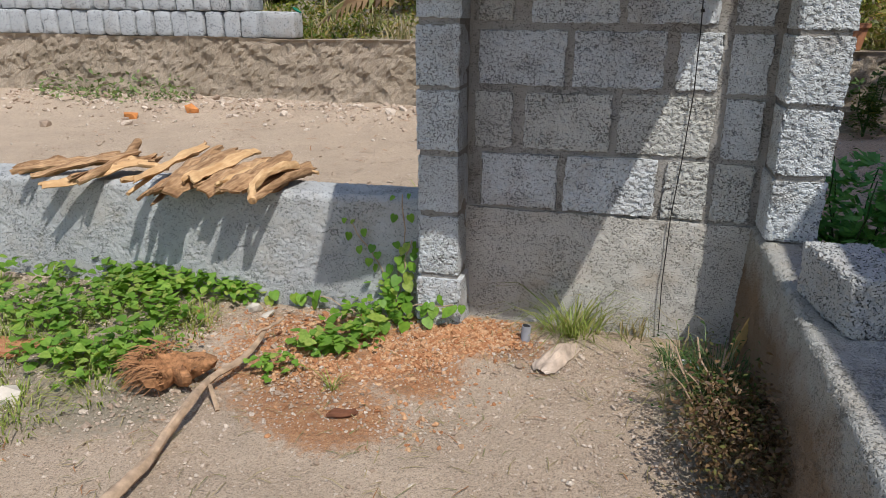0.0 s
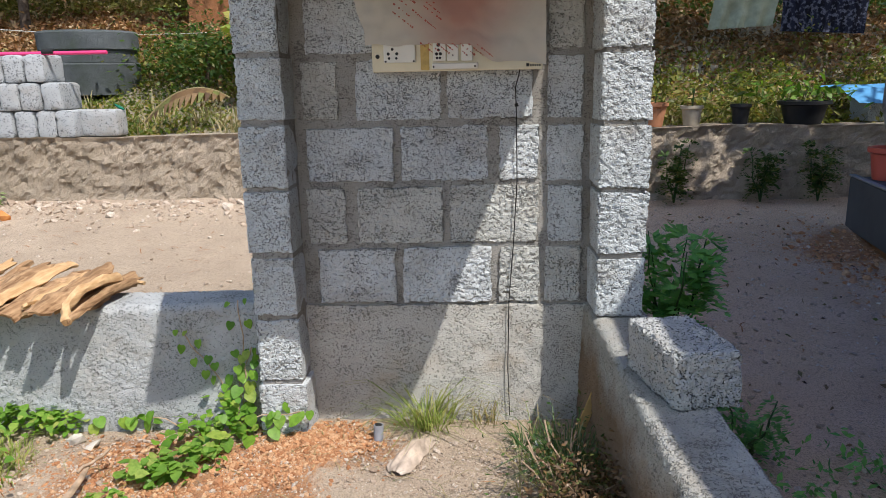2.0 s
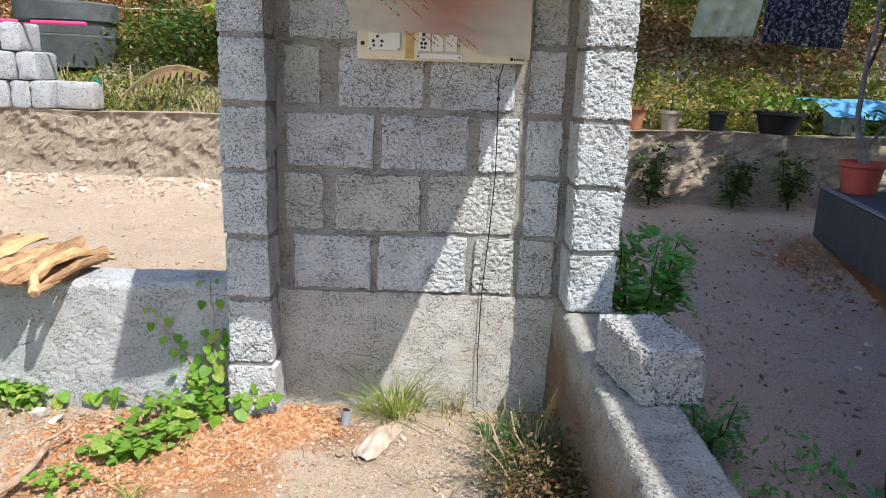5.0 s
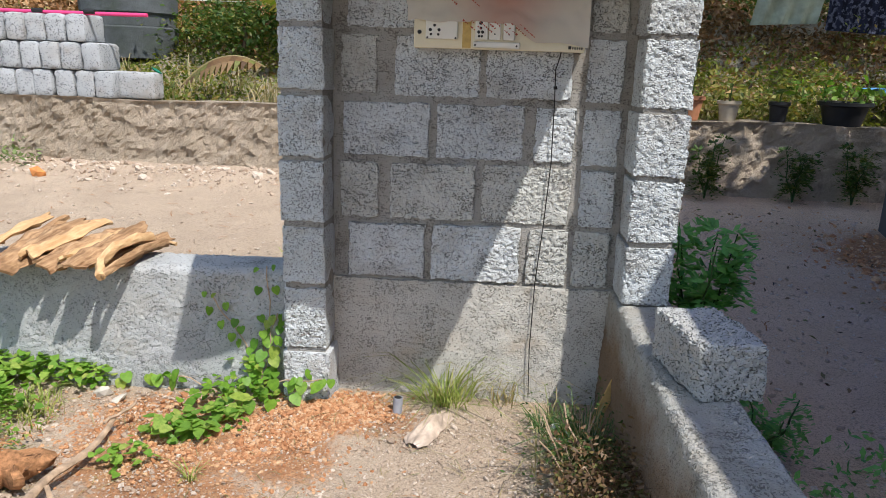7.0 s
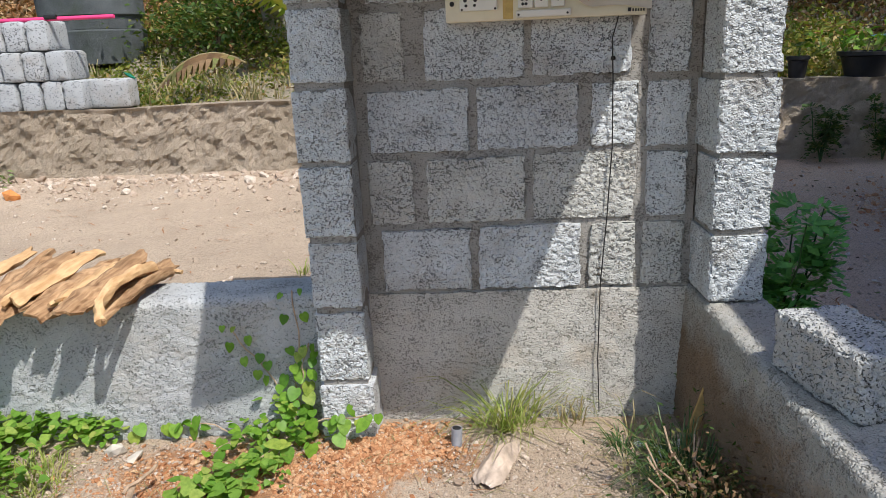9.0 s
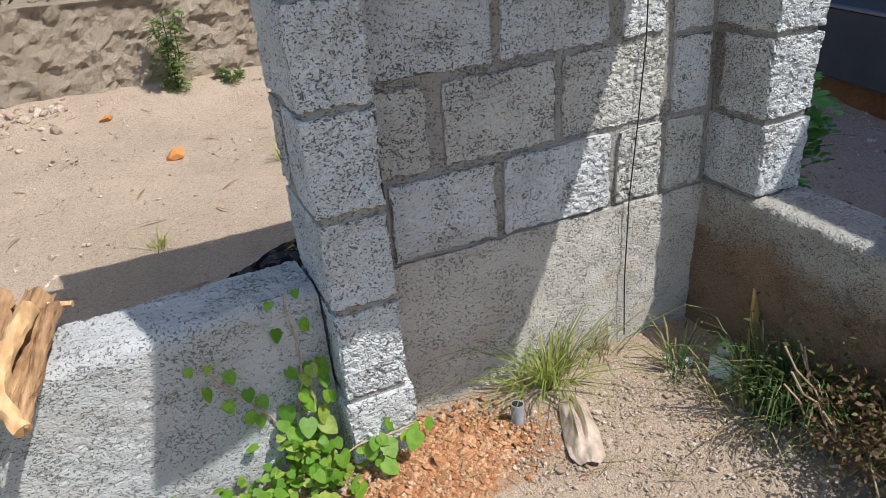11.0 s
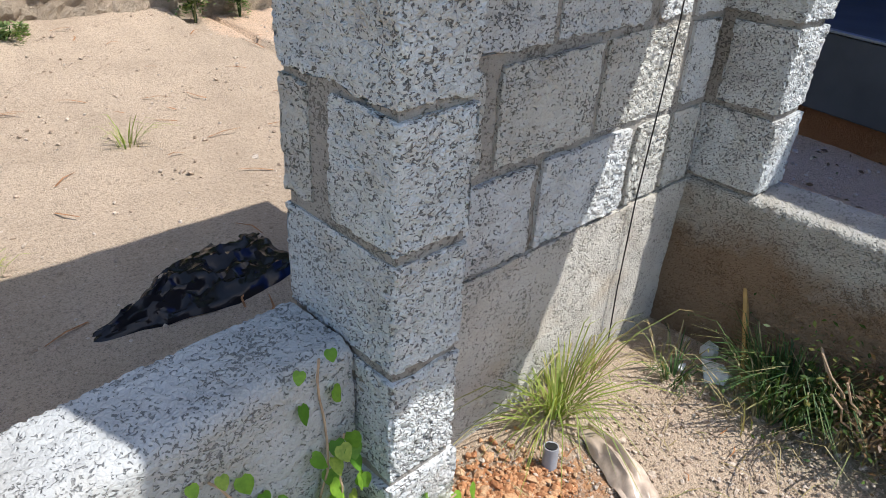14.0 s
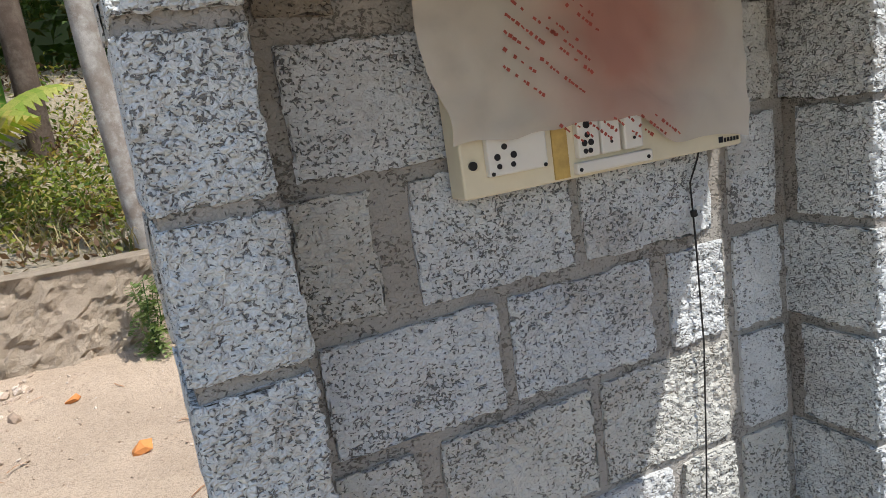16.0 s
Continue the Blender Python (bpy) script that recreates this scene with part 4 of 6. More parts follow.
# black plug on the closed end, painted as the shade inside the pipe
part("pipe_bore", tube([(0.3975, -0.1805, -0.035), (0.3982, -0.1798, -0.0305)], 0.0135, 20), BLACK, pipe)


def flat_stone(points, z, thick, material, seed):
    bm = bmesh.new()
    ring = [bm.verts.new((x, y, z)) for x, y in points]
    face = bm.faces.new(ring)
    ext = bmesh.ops.extrude_face_region(bm, geom=[face])
    for vv in [e for e in ext["geom"] if isinstance(e, bmesh.types.BMVert)]:
        vv.co.z += thick
    bmesh.ops.recalc_face_normals(bm, faces=bm.faces[:])
    bmesh.ops.bevel(bm, geom=bm.edges[:], offset=thick * 0.3, segments=2, affect="EDGES")
    bmesh.ops.triangulate(bm, faces=bm.faces[:])
    bmesh.ops.subdivide_edges(bm, edges=bm.edges[:], cuts=1, use_grid_fill=True)
    for vv in bm.verts:
        vv.co += noise.noise_vector(vv.co * 25 + Vector((seed, 0, 0))) * 0.008
    return bm


v, f = [], []
for i in range(37):
    for j in range(19):
        s, t = i / 36, j / 18 - 0.5
        w = float(np.interp(s, (0, 0.1, 0.35, 0.65, 0.9, 1), (0.045, 0.085, 0.09, 0.08, 0.07, 0.04)))
        x, y = 0.470 + 0.095 * s, -0.385 + 0.225 * s
        crease = abs(noise.noise((s * 3.1, t * 4, 2))) * 0.03 + abs(noise.noise((s * 9, t * 7, 5))) * 0.006
        z = 0.012 + (0.035 * (1 - 4 * t * t) + crease * 0.8) * math.sin(math.pi * (0.08 + 0.84 * s)) - 0.02 * math.exp(-((t + 0.05) / 0.06) ** 2) * s
        v.append((x + 0.92 * w * t, y - 0.39 * w * t, -0.105 + max(0.003, z)))
for i in range(36):
    for j in range(18):
        f.append((i * 19 + j, (i + 1) * 19 + j, (i + 1) * 19 + j + 1, i * 19 + j + 1))
wrap_skin = simple("cloudy_tan_plastic", (0.48, 0.385, 0.31), 0.3, 0.35, 22.0)
slab = part("plastic_wrapper", pydata("wrapper", v, f), wrap_skin, smooth=True)
tagged(slab, "crumpled cloudy tan plastic wrapper lying on the sand", "plastic wrapper")
shard = part("roof_tile_shard", flat_stone([(-1.42, -0.80), (-1.20, -0.78), (-1.10, -0.64), (-1.22, -0.66), (-1.42, -0.68)], -0.075, 0.02, TERRA, 9), TERRA, smooth=True)
tagged(shard, "broken terracotta roof tile among the weeds", "roof tile")
for i, (x, y) in enumerate(((0.97, -0.26), (1.05, -0.20), (0.93, -0.19))):
    ob = part("white_stone", stones("white_stone", np.array([[x, y]]), np.array([-0.10]), np.array([0.045 - 0.010 * i])), simple("white_chalky_stone", (0.62, 0.64, 0.64), 0.9, 0.12))
    tagged(ob, "pale chalky stone among the grass in the corner", "stone", "pale stones in the corner")
plank = part("wood_board", box(-0.012, 0.012, -0.006, 0.006, 0, 0.34, 0.002), simple("yellow_brown_board", (0.42, 0.27, 0.10), 0.8, 0.3, 15.0))
plank.matrix_world = pose(1.0, -0.33, -0.10, -24, 28, 0)
plank.scale = (1.2, 0.8, 0.75)
tagged(plank, "short yellow-brown board leaning on the low wall", "board")

bagm = simple("black_bin_bag", (0.012, 0.012, 0.016), 0.14, 0.3, 15.0)
v, f = [], []
for i in range(41):
    for j in range(25):
        s, t = i / 40, j / 24
        x, y = -0.22 + 0.55 * s, 0.62 + 0.26 * t
        fade = math.sin(math.pi * s) ** 0.5 * math.sin(math.pi * t) ** 0.5
        v.append((x + 0.03 * noise.noise((s * 3, t * 3, 5)), 0.75 + 0.28 * (t - 0.5) * (0.15 + 0.85 * min(1, s * 1.7)) - 0.10 * (1 - s) + 0.02 * noise.noise((s * 6, t * 2, 8)), 0.055 + fade * (0.008 + 0.02 * s + 0.03 * noise.ridged_multi_fractal((s * 7, t * 5, 1), 1.0, 2.0, 3, 1.0, 2.0) - 0.02)))
for i in range(40):
    for j in range(24):
        f.append((i * 25 + j, (i + 1) * 25 + j, (i + 1) * 25 + j + 1, i * 25 + j + 1))
tagged(part("bin_bag", pydata("bag", v, f), bagm, smooth=True), "crumpled black plastic bag in the shade behind the wall", "plastic bag")

# gravel
n = 34000
xy = np.concatenate([rng.normal((0.20, -0.24), (0.10, 0.08), (n // 3, 2)), rng.normal((-0.2, -0.40), (0.26, 0.13), (n // 3, 2)), rng.normal((0.08, -0.60), (0.13, 0.13), (n // 3, 2))])
xy = xy[rng.random(len(xy)) < np.clip((0.50 - xy[:, 0]) / 0.2, 0.02, 1)]
xy = xy[(xy[:, 1] < np.where((xy[:, 0] > 0.15), -0.02, np.where(xy[:, 0] > -0.02, -0.15, -0.06 + 0.05 * xy[:, 0])))]
rim = 0.16 + np.clip(xy[:, 1] + 0.406, -0.3, 0.2) * 1.6
xy = xy[(xy[:, 0] < rim) | (rng.random(len(xy)) < 0.12)]
sz = np.minimum(rng.gamma(0.7, 0.0036, len(xy)) + 0.0012, 0.010) * np.where(rng.random(len(xy)) < 0.55, 0.6, 1.0)
lumps = rng.normal((0.10, -0.30), (0.17, 0.13), (330, 2))
lumps = np.concatenate([lumps, rng.normal((-0.35, -0.24), (0.16, 0.05), (160, 2)), rng.normal((0.22, -0.20), (0.11, 0.06), (170, 2))])
lumps = lumps[(lumps[:, 1] < np.where(lumps[:, 0] > 0.17, -0.03, np.where(lumps[:, 0] > -0.03, -0.17, -0.10 + 0.05 * lumps[:, 0]))) & (lumps[:, 0] < 0.14 + np.clip(lumps[:, 1] + 0.406, -0.3, 0.2) * 1.6)]
big = np.minimum(rng.gamma(0.9, 0.0040, len(lumps)) + 0.003, 0.020)
tagged(part("laterite_lumps", stones("lumps", lumps, height(lumps[:, 0], lumps[:, 1]), big, 0.8), RUBBLE), "coarse laterite lumps heaped at the pier", "gravel", kind="stuff")
tagged(part("laterite_gravel", stones("gravel", xy, height(xy[:, 0], xy[:, 1]), sz), RUBBLE), "loose orange laterite gravel by the pier", "gravel", kind="stuff")
n = 24000
xy = np.stack([rng.uniform(-1.9, 1.1, n), -0.06 - rng.gamma(1.6, 0.36, n)], 1)
xy = xy[(xy[:, 1] > -2.6) & (xy[:, 1] < low_front(xy[:, 0]) - 0.03)]
sz = rng.gamma(1.4, 0.0013, len(xy)) + 0.0013
tagged(part("front_pebbles", stones("pebbles", xy, height(xy[:, 0], xy[:, 1]), sz), PEBBLE), "small grey and tan pebbles on the sand", "pebbles", kind="stuff")
n = 2600
xy = np.stack([rng.uniform(-1.7, -0.25, n), rng.uniform(-1.6, -0.35, n)], 1)
xy = xy[rng.random(n) < 0.35 + 0.65 * (lattice(np.concatenate([xy * 5, np.zeros((n, 1))], 1)) > 0.5)]
sz = rng.gamma(1.3, 0.0024, len(xy)) + 0.0018
tagged(part("weed_pebbles", stones("pebbles", xy, height(xy[:, 0], xy[:, 1]), sz), PEBBLE), "pale pebbles and crumbs on the mossy soil", "pebbles", kind="stuff")
n = 5200
xy = np.stack([rng.uniform(-3.4, 3.2, n), rng.uniform(0.3, 2.9, n)], 1)
xy = np.concatenate([xy, np.stack([rng.uniform(-4.5, -0.6, 900), 2.82 - rng.gamma(1.5, 0.13, 900)], 1)])
sz = rng.gamma(1.8, 0.0016, len(xy)) + 0.0015
sz[5200:] *= 3.5
tagged(part("yard_pebbles", stones("pebbles", xy, height(xy[:, 0], xy[:, 1]), sz), PEBBLE), "scattered pebbles and wall crumbs in the yard", "pebbles", kind="stuff")
n = 2600
xy = np.stack([rng.uniform(1.34, 3.0, n), rng.uniform(-1.4, 2.5, n)], 1)
xy = xy[(xy[:, 0] < 2.7 + 0.2 * xy[:, 1])]
sz = rng.gamma(1.3, 0.0028, len(xy)) + 0.0018
tagged(part("side_pebbles", stones("pebbles", xy, height(xy[:, 0], xy[:, 1]), sz), PEBBLE), "small stones and crumbs on the shaded side yard", "pebbles", kind="stuff")
n = 900
xy = rng.normal((2.78, 1.55), (0.16, 0.30), (n, 2))
sz = rng.gamma(1.3, 0.0034, n) + 0.002
tagged(part("porch_rubble", stones("rubble", xy, height(xy[:, 0], xy[:, 1]), sz), RUBBLE), "orange laterite crumbs beside the porch footing", "gravel", kind="stuff")
for x, y, s in ((-0.17, 1.82, 0.045), (-0.42, 2.46, 0.04), (-2.58, 2.46, 0.055), (-2.97, 2.24, 0.05)):
    ob = part("tile_piece", stones("tile_piece", np.array([[x, y]]), np.array([on_ground(x, y)]), np.array([s]), 0.8), simple("orange_tile", (0.55, 0.22, 0.07), 0.85), None)
    tagged(ob, "broken orange tile piece lying in the yard", "tile piece", "tile pieces in the yard")


# ---------------------------------------------------------------- plants near by
def heart_leaf(size):
    """A cupped, pointed heart-shaped leaf lying along +y from its stalk."""
    half = [(0.0, 0.0), (0.22, -0.10), (0.42, 0.05), (0.48, 0.30), (0.36, 0.62), (0.15, 0.88), (0.0, 1.0)]
    v = [(0, y * size, -0.03 * size * y) for y in (0.0, 0.33, 0.66, 1.0)]
    f = []
    for side in (1, -1):
        k = len(v)
        v += [(side * x * size, y * size, 0.14 * x * size - 0.10 * size * y * y) for x, y in half[1:-1]]
        a = list(range(k, k + 5))
        tri = [(0, a[0], a[1]), (0, a[1], 1), (1, a[1], a[2]), (1, a[2], 2), (2, a[2], a[3]), (2, a[3], a[4]), (2, a[4], 3)]
        f += tri if side > 0 else [t[::-1] for t in tri]
    return pydata("leaf", v, f)


LEAF_MESHES = [heart_leaf(s) for s in (0.022, 0.032, 0.046)]
for me in LEAF_MESHES:
    me.materials.append(LEAF_BRIGHT)
    me.polygons.foreach_set("use_smooth", [True] * len(me.polygons))


def tilt(rx, ry, rz, at):
    return Matrix.LocRotScale(at, Euler((radians(rx), radians(ry), radians(rz)), "XYZ"), None)


creeper = thing("creeper", "bright green heart-leaved creeper at the pier's foot", "creeper", (-0.12, -0.115, -0.08))


def creeper_leaf(p, size, face=True):
    """One leaf; those on the climbing stems hang and face the light, the low ones spread."""
    ob = new("leaf", LEAF_MESHES[size])
    ob.parent = creeper
    ob.matrix_basis = tilt(rnd.uniform(-80, -30), rnd.uniform(-22, 22), 180 + rnd.uniform(-45, 45), p) if face else tilt(rnd.uniform(-45, 20), rnd.uniform(-30, 30), rnd.uniform(60, 300), p)


# climbing stems, a mat of young leaves and runners along the wall's foot
STEMS = [((0.02, 0.045, 0.0), (0.035, 0.06, 0.45), 2), ((-0.02, 0.045, 0.10), (-0.165, 0.055, 0.33), 1), ((0.0, 0.03, 0.0), (0.07, 0.05, 0.28), 2), ((0, -0.02, 0.02), (0.25, -0.05, 0.09), 2), ((-0.05, 0, 0), (-0.36, 0.03, 0.02), 1), ((0.02, -0.06, 0), (-0.06, -0.20, 0.03), 2), ((-0.08, -0.02, 0), (-0.19, -0.13, 0.03), 1)]
for i, (a, b, big) in enumerate(STEMS):
    pts = bent(a, b, 10, -0.01, 0.025, i + 20)
    part("stem", tube(pts, 0.0022, 5), STICK, creeper)
    for k in range(2, 11, 2 if i < 2 else 1):
        for side in ((-1, 1) if i < 3 else (rnd.choice((-1, 1)),)):
            p = pts[k] + Vector((side * rnd.uniform(0.012, 0.034), rnd.uniform(-0.014, 0.006), rnd.uniform(-0.01, 0.02)))
            creeper_leaf(p, min(big, 0 if k == 10 and i < 2 else 2 if k < 6 else 1), i < 4)
for _ in range(150):
    p = Vector((rnd.gauss(-0.02, 0.075), rnd.gauss(-0.022, 0.038), abs(rnd.gauss(0.06, 0.045))))
    p.z *= max(0.2, 1 - abs(p.x + 0.0) * 4)
    if p.x > 0.08 and p.y > -0.03 or p.y > 0.045:
        continue
    creeper_leaf(p, rnd.choice((0, 0, 1)), False)
for x, y, z in ((-0.30, 0.03, 0.05), (-0.31, 0.02, 0.02), (-0.37, 0.02, 0.03), (-0.40, 0.02, 0.03), (-0.49, 0.02, 0.03), (-0.50, 0.01, 0.01), (-0.06, -0.13, 0.03), (0.02, -0.13, 0.03), (-0.06, -0.19, 0.03), (-0.16, -0.16, 0.04), (-0.18, -0.09, 0.04), (0.18, -0.05, 0.07), (0.25, -0.07, 0.08), (0.16, -0.08, 0.04), (0.20, -0.02, 0.11), (0.09, -0.11, 0.03)):
    creeper_leaf(Vector((x, y, z)), 2)


def leaf_bed(name, spots, per, size, material, label):
    """Low weeds: heart leaves strewn over spots (x, y, spread x, spread y, height)."""
    vs, fs, k = [], [], 0
    base = [(0, 0, 0), (0.42, 0.1, 0.07), (0.4, 0.5, 0.03), (0, 1, -0.1), (-0.4, 0.5, 0.03), (-0.42, 0.1, 0.07), (0, 0.5, -0.03)]
    tri = [(0, 1, 6), (1, 2, 6), (2, 3, 6), (3, 4, 6), (4, 5, 6), (5, 0, 6)]
    for (x, y, sx, sy, h), n in zip(spots, per):
        hubs = [(rnd.gauss(x, sx), rnd.gauss(y, sy), rnd.uniform(0.5, 1.1)) for _ in range(max(3, n // 14))]
        for _ in range(n):
            hx, hy, hs = rnd.choice(hubs)
            px, py = rnd.gauss(hx, 0.035), rnd.gauss(hy, 0.03)
            py = min(py, float(low_front(px)) - 0.03)
            s = size * hs * rnd.uniform(0.55, 1.2)
            m = tilt(rnd.uniform(-35, 25), rnd.uniform(-30, 30), rnd.uniform(0, 360), (px, py, on_ground(px, py) + rnd.random() ** 0.7 * h + 0.008))
            vs += [m @ (Vector(b) * s) for b in base]
            fs += [tuple(k + i for i in t) for t in tri]
            k += 7
    return tagged(part(name, pydata(name, vs, fs), material, smooth=True), label, "weeds", kind="stuff")


leaf_bed("broadleaf_weeds", [(-0.9, -0.72, 0.11, 0.09, 0.09), (-1.2, -0.47, 0.1, 0.08, 0.09), (-1.01, -0.31, 0.14, 0.09, 0.1), (-1.03, -0.11, 0.13, 0.05, 0.1), (-0.77, -0.1, 0.07, 0.04, 0.08), (-0.34, -0.54, 0.03, 0.02, 0.05), (-0.25, -0.4, 0.05, 0.02, 0.06), (-0.16, -0.32, 0.04, 0.02, 0.06), (-1.45, -0.3, 0.22, 0.08, 0.1), (-1.65, -0.55, 0.22, 0.14, 0.09)],
         [300, 200, 330, 220, 130, 40, 90, 60, 230, 240], 0.044, LEAF_WEED, "low green broadleaf weeds along the low wall")


def blades(name, tufts, material, label, kind="stuff", wide=0.0022):
    """Grass: arched blades of three segments; tufts of (x, y, radius, height, count, lean)."""
    q = []
    for x, y, rad, hgt, n, lean in tufts:
        for _ in range(n):
            a = rnd.uniform(0, 6.283)
            r = rad * math.sqrt(rnd.random())
            bx, by = x + r * math.cos(a), y + r * math.sin(a)
            d = Vector((math.cos(a + rnd.uniform(-0.7, 0.7)), math.sin(a + rnd.uniform(-0.7, 0.7)), 0))
            h = hgt * rnd.uniform(0.45, 1.2)
            out = h * lean * rnd.uniform(0.3, 1.3)
            s = Vector((-d.y, d.x, 0)) * wide
            p0 = Vector((bx, by, on_ground(bx, by) - 0.005))
            pts = [p0, p0 + d * out * 0.25 + Vector((0, 0, h * 0.5)), p0 + d * out * 0.65 + Vector((0, 0, h * 0.85)), p0 + d * out * 1.15 + Vector((0, 0, h * (1.0 - 0.25 * lean)))]
            w = [1, 0.9, 0.6, 0.1]
            for i in range(3):
                q.append([pts[i] - s * w[i], pts[i] + s * w[i], pts[i + 1] + s * w[i + 1], pts[i + 1] - s * w[i + 1]])
    arr = np.array([[list(c) for c in b] for b in q])
    return arr


def grass_thing(name, tufts, material, label, kind=""):
    ob = part(name, quads(name, blades(name, tufts, material, label)), material)
    return tagged(ob, label, "grass", kind=kind)


grass_thing("grass_tuft", [(0.55, -0.08, 0.025, 0.19, 60, 1.2), (0.58, -0.07, 0.04, 0.16, 45, 2.0), (0.50, -0.08, 0.03, 0.10, 36, 2.4), (0.62, -0.06, 0.05, 0.24, 12, 1.4)], GRASS, "yellow-green grass tuft at the wall's foot")
grass_thing("grass_tuft", [(1.0, -0.43, 0.08, 0.17, 300, 0.9), (1.05, -0.5, 0.06, 0.17, 150, 0.8), (0.88, -0.20, 0.03, 0.08, 40, 1.2)], GRASS_DARK, "dark green grass clump in the corner by the low wall")
grass_thing("dry_grass_clump", [(0.90, -0.42, 0.09, 0.13, 45, 1.3), (1.02, -0.6, 0.10, 0.13, 80, 1.2), (0.92, -0.15, 0.06, 0.10, 22, 1.0)], GRASS_DRY, "straw-coloured dry grass in the corner")
grass_thing("grass_tuft", [(-0.14, -0.63, 0.015, 0.055, 22, 1.3)], GRASS, "tiny green grass tuft on the gravel")
grass_thing("lawn_patches", [(rnd.uniform(-2.0, -0.75), rnd.uniform(-1.35, -0.25), 0.07, 0.05, 30, 1.4) for _ in range(120)], GRASS, "short sparse grass among the weeds", "stuff")
grass_thing("grass_tuft", [(0.25, 1.55, 0.03, 0.10, 26, 1.0)], GRASS, "small green grass tuft in the yard")
grass_thing("grass_tuft", [(-0.32, 1.0, 0.03, 0.07, 24, 1.0)], GRASS, "small green grass tuft in the yard")
grass_thing("dry_grass_clump", [(0.72 + rnd.uniform(-.1, .1), -0.03, 0.04, 0.17, 9, 1.2) for _ in range(4)], GRASS_DRY, "thin dry stalks against the render")

# withered bush in the corner
c = rng.normal((1.0, -0.78, 0.02), (0.085, 0.14, 0.05), (3200, 3))
c[:, 2] = np.abs(c[:, 2] + 0.1) - 0.09
c[:, 0] = np.minimum(c[:, 0], 1.08)
c = c[((c[:, 0] - 1.0) / 0.17) ** 2 + ((c[:, 1] + 0.76) / 0.27) ** 2 < 1]
wither = thing("withered_bush", "withered brown leafy bush against the low wall", "bush", (0, 0, 0))
part("foliage", quads("foliage", leaves(c, 0.017)), LEAF_DRY, wither)
for i in range(14):
    a = rnd.uniform(0, 6.28)
    part("twig", tube(bent((1.0, -0.62, -0.1), (min(1.1, 1.0 + 0.16 * math.cos(a)), -0.64 + 0.18 * math.sin(a), rnd.uniform(0.0, 0.16)), 5, 0, 0.03, i), 0.0025, 5), STICK, wither)
c = rng.normal((0.98, -0.52, 0.02), (0.09, 0.12, 0.06), (420, 3))
c[:, 2] = np.abs(c[:, 2] + 0.1) - 0.09
c[:, 0] = np.minimum(c[:, 0], 1.10)
tagged(part("small_weed", quads("small_weed", leaves(c, 0.016)), LEAF_DARK), "small dark green weed under the dry bush", "weed", kind="stuff")


def feathery(name, at, hgt, spread, n, label, size=0.05, turn=0, leaf=LEAF_FINE, per=3, first=2):
    """A bushy plant with feathery leaves: stalks, side stalks and rows of narrow leaflets."""
    ob = thing(name, label, "plant", at, turn)
    stalks, c = [], []
    for i in range(n):
        a = i * 2.4
        top = Vector((spread * 0.35 * math.cos(a), spread * 0.35 * math.sin(a), hgt * rnd.uniform(0.65, 1.0)))
        pts = bent((0, 0, 0), top, 8, 0, 0.03, i)
        stalks.append(tube(pts, [0.006 - 0.0005 * k for k in range(9)], 5))
        for k in range(first, 9):
            for _ in range(per):
                b = rnd.uniform(0, 6.28)
                ln = spread * rnd.uniform(0.3, 0.55) * (1.1 - 0.5 * k / 8)
                d = Vector((math.cos(b), math.sin(b), rnd.uniform(-0.35, 0.9)))
                s = Vector((-d.y, d.x, 0))
                for m in range(1, 7):
                    o = pts[k] + d * ln * m / 6 - Vector((0, 0, 0.012 * m * m / 6))
                    for side in (1, -1):
                        tip = o + (s * side + d * 0.55 + Vector((0, 0, rnd.uniform(-0.7, 0.45)))).normalized() * size * (1.15 - 0.12 * m)
                        w = d * size * 0.2
                        mid = o.lerp(tip, 0.5)
                        c.append([o, mid + w, tip, mid - w])
    for stalk in stalks:
        part("stem", stalk, GRASS_DARK, ob)
    part("foliage", quads("foliage", np.array([[list(p) for p in q] for q in c])), leaf, ob)
    return ob


feathery("marigold_plant", (1.43, 0.10, 0.0), 0.60, 0.30, 6, "dark green marigold plant with feathery leaves behind the low wall", 0.06, per=3, first=3)
feathery("small_marigold", (1.50, -0.48, 0.0), 0.20, 0.20, 3, "small feathery green plant beside the low wall", 0.032, per=2)
feathery("wall_weed", (-0.04, 2.72, 0.17), 0.46, 0.20, 4, "green leafy weed growing at the retaining wall's foot", 0.045, 0, LEAF_DULL)
feathery("wall_weed", (1.36, 2.76, 0.19), 0.45, 0.16, 3, "pale green weed growing at the retaining wall's foot", 0.04, 0, LEAF_DULL)
feathery("wall_weed", (0.24, 2.72, 0.17), 0.13, 0.16, 3, "low green weed growing at the retaining wall's foot", 0.035, 0, LEAF_DULL)
feathery("wall_weed", (1.10, 2.74, 0.19), 0.42, 0.16, 3, "pale green weed growing at the retaining wall's foot", 0.04, 0, LEAF_DULL)
for x, h in ((2.15, 0.42), (2.75, 0.36), (3.15, 0.45)):
    feathery("wall_weed", (x, 2.70, 0.2), h, 0.26, 4, "dark leafy weed at the shaded retaining wall", 0.045, 0, LEAF_DARK)
c = np.concatenate([rng.normal((x, y, 0.03), (0.07, 0.09, 0.03), (90, 3)) for x, y in ((1.55, -0.75), (1.62, -1.05), (1.75, -0.55), (1.5, -0.3))])
c[:, 2] = np.abs(c[:, 2]) + 0.005
c[:, 0] = np.maximum(c[:, 0], 1.34)
tagged(part("ground_weeds", quads("ground_weeds", leaves(c, 0.03)), LEAF_FINE), "low dark weeds beside the low wall", "weeds", kind="stuff")
xs = rng.uniform(-4.2, -2.75, 500)
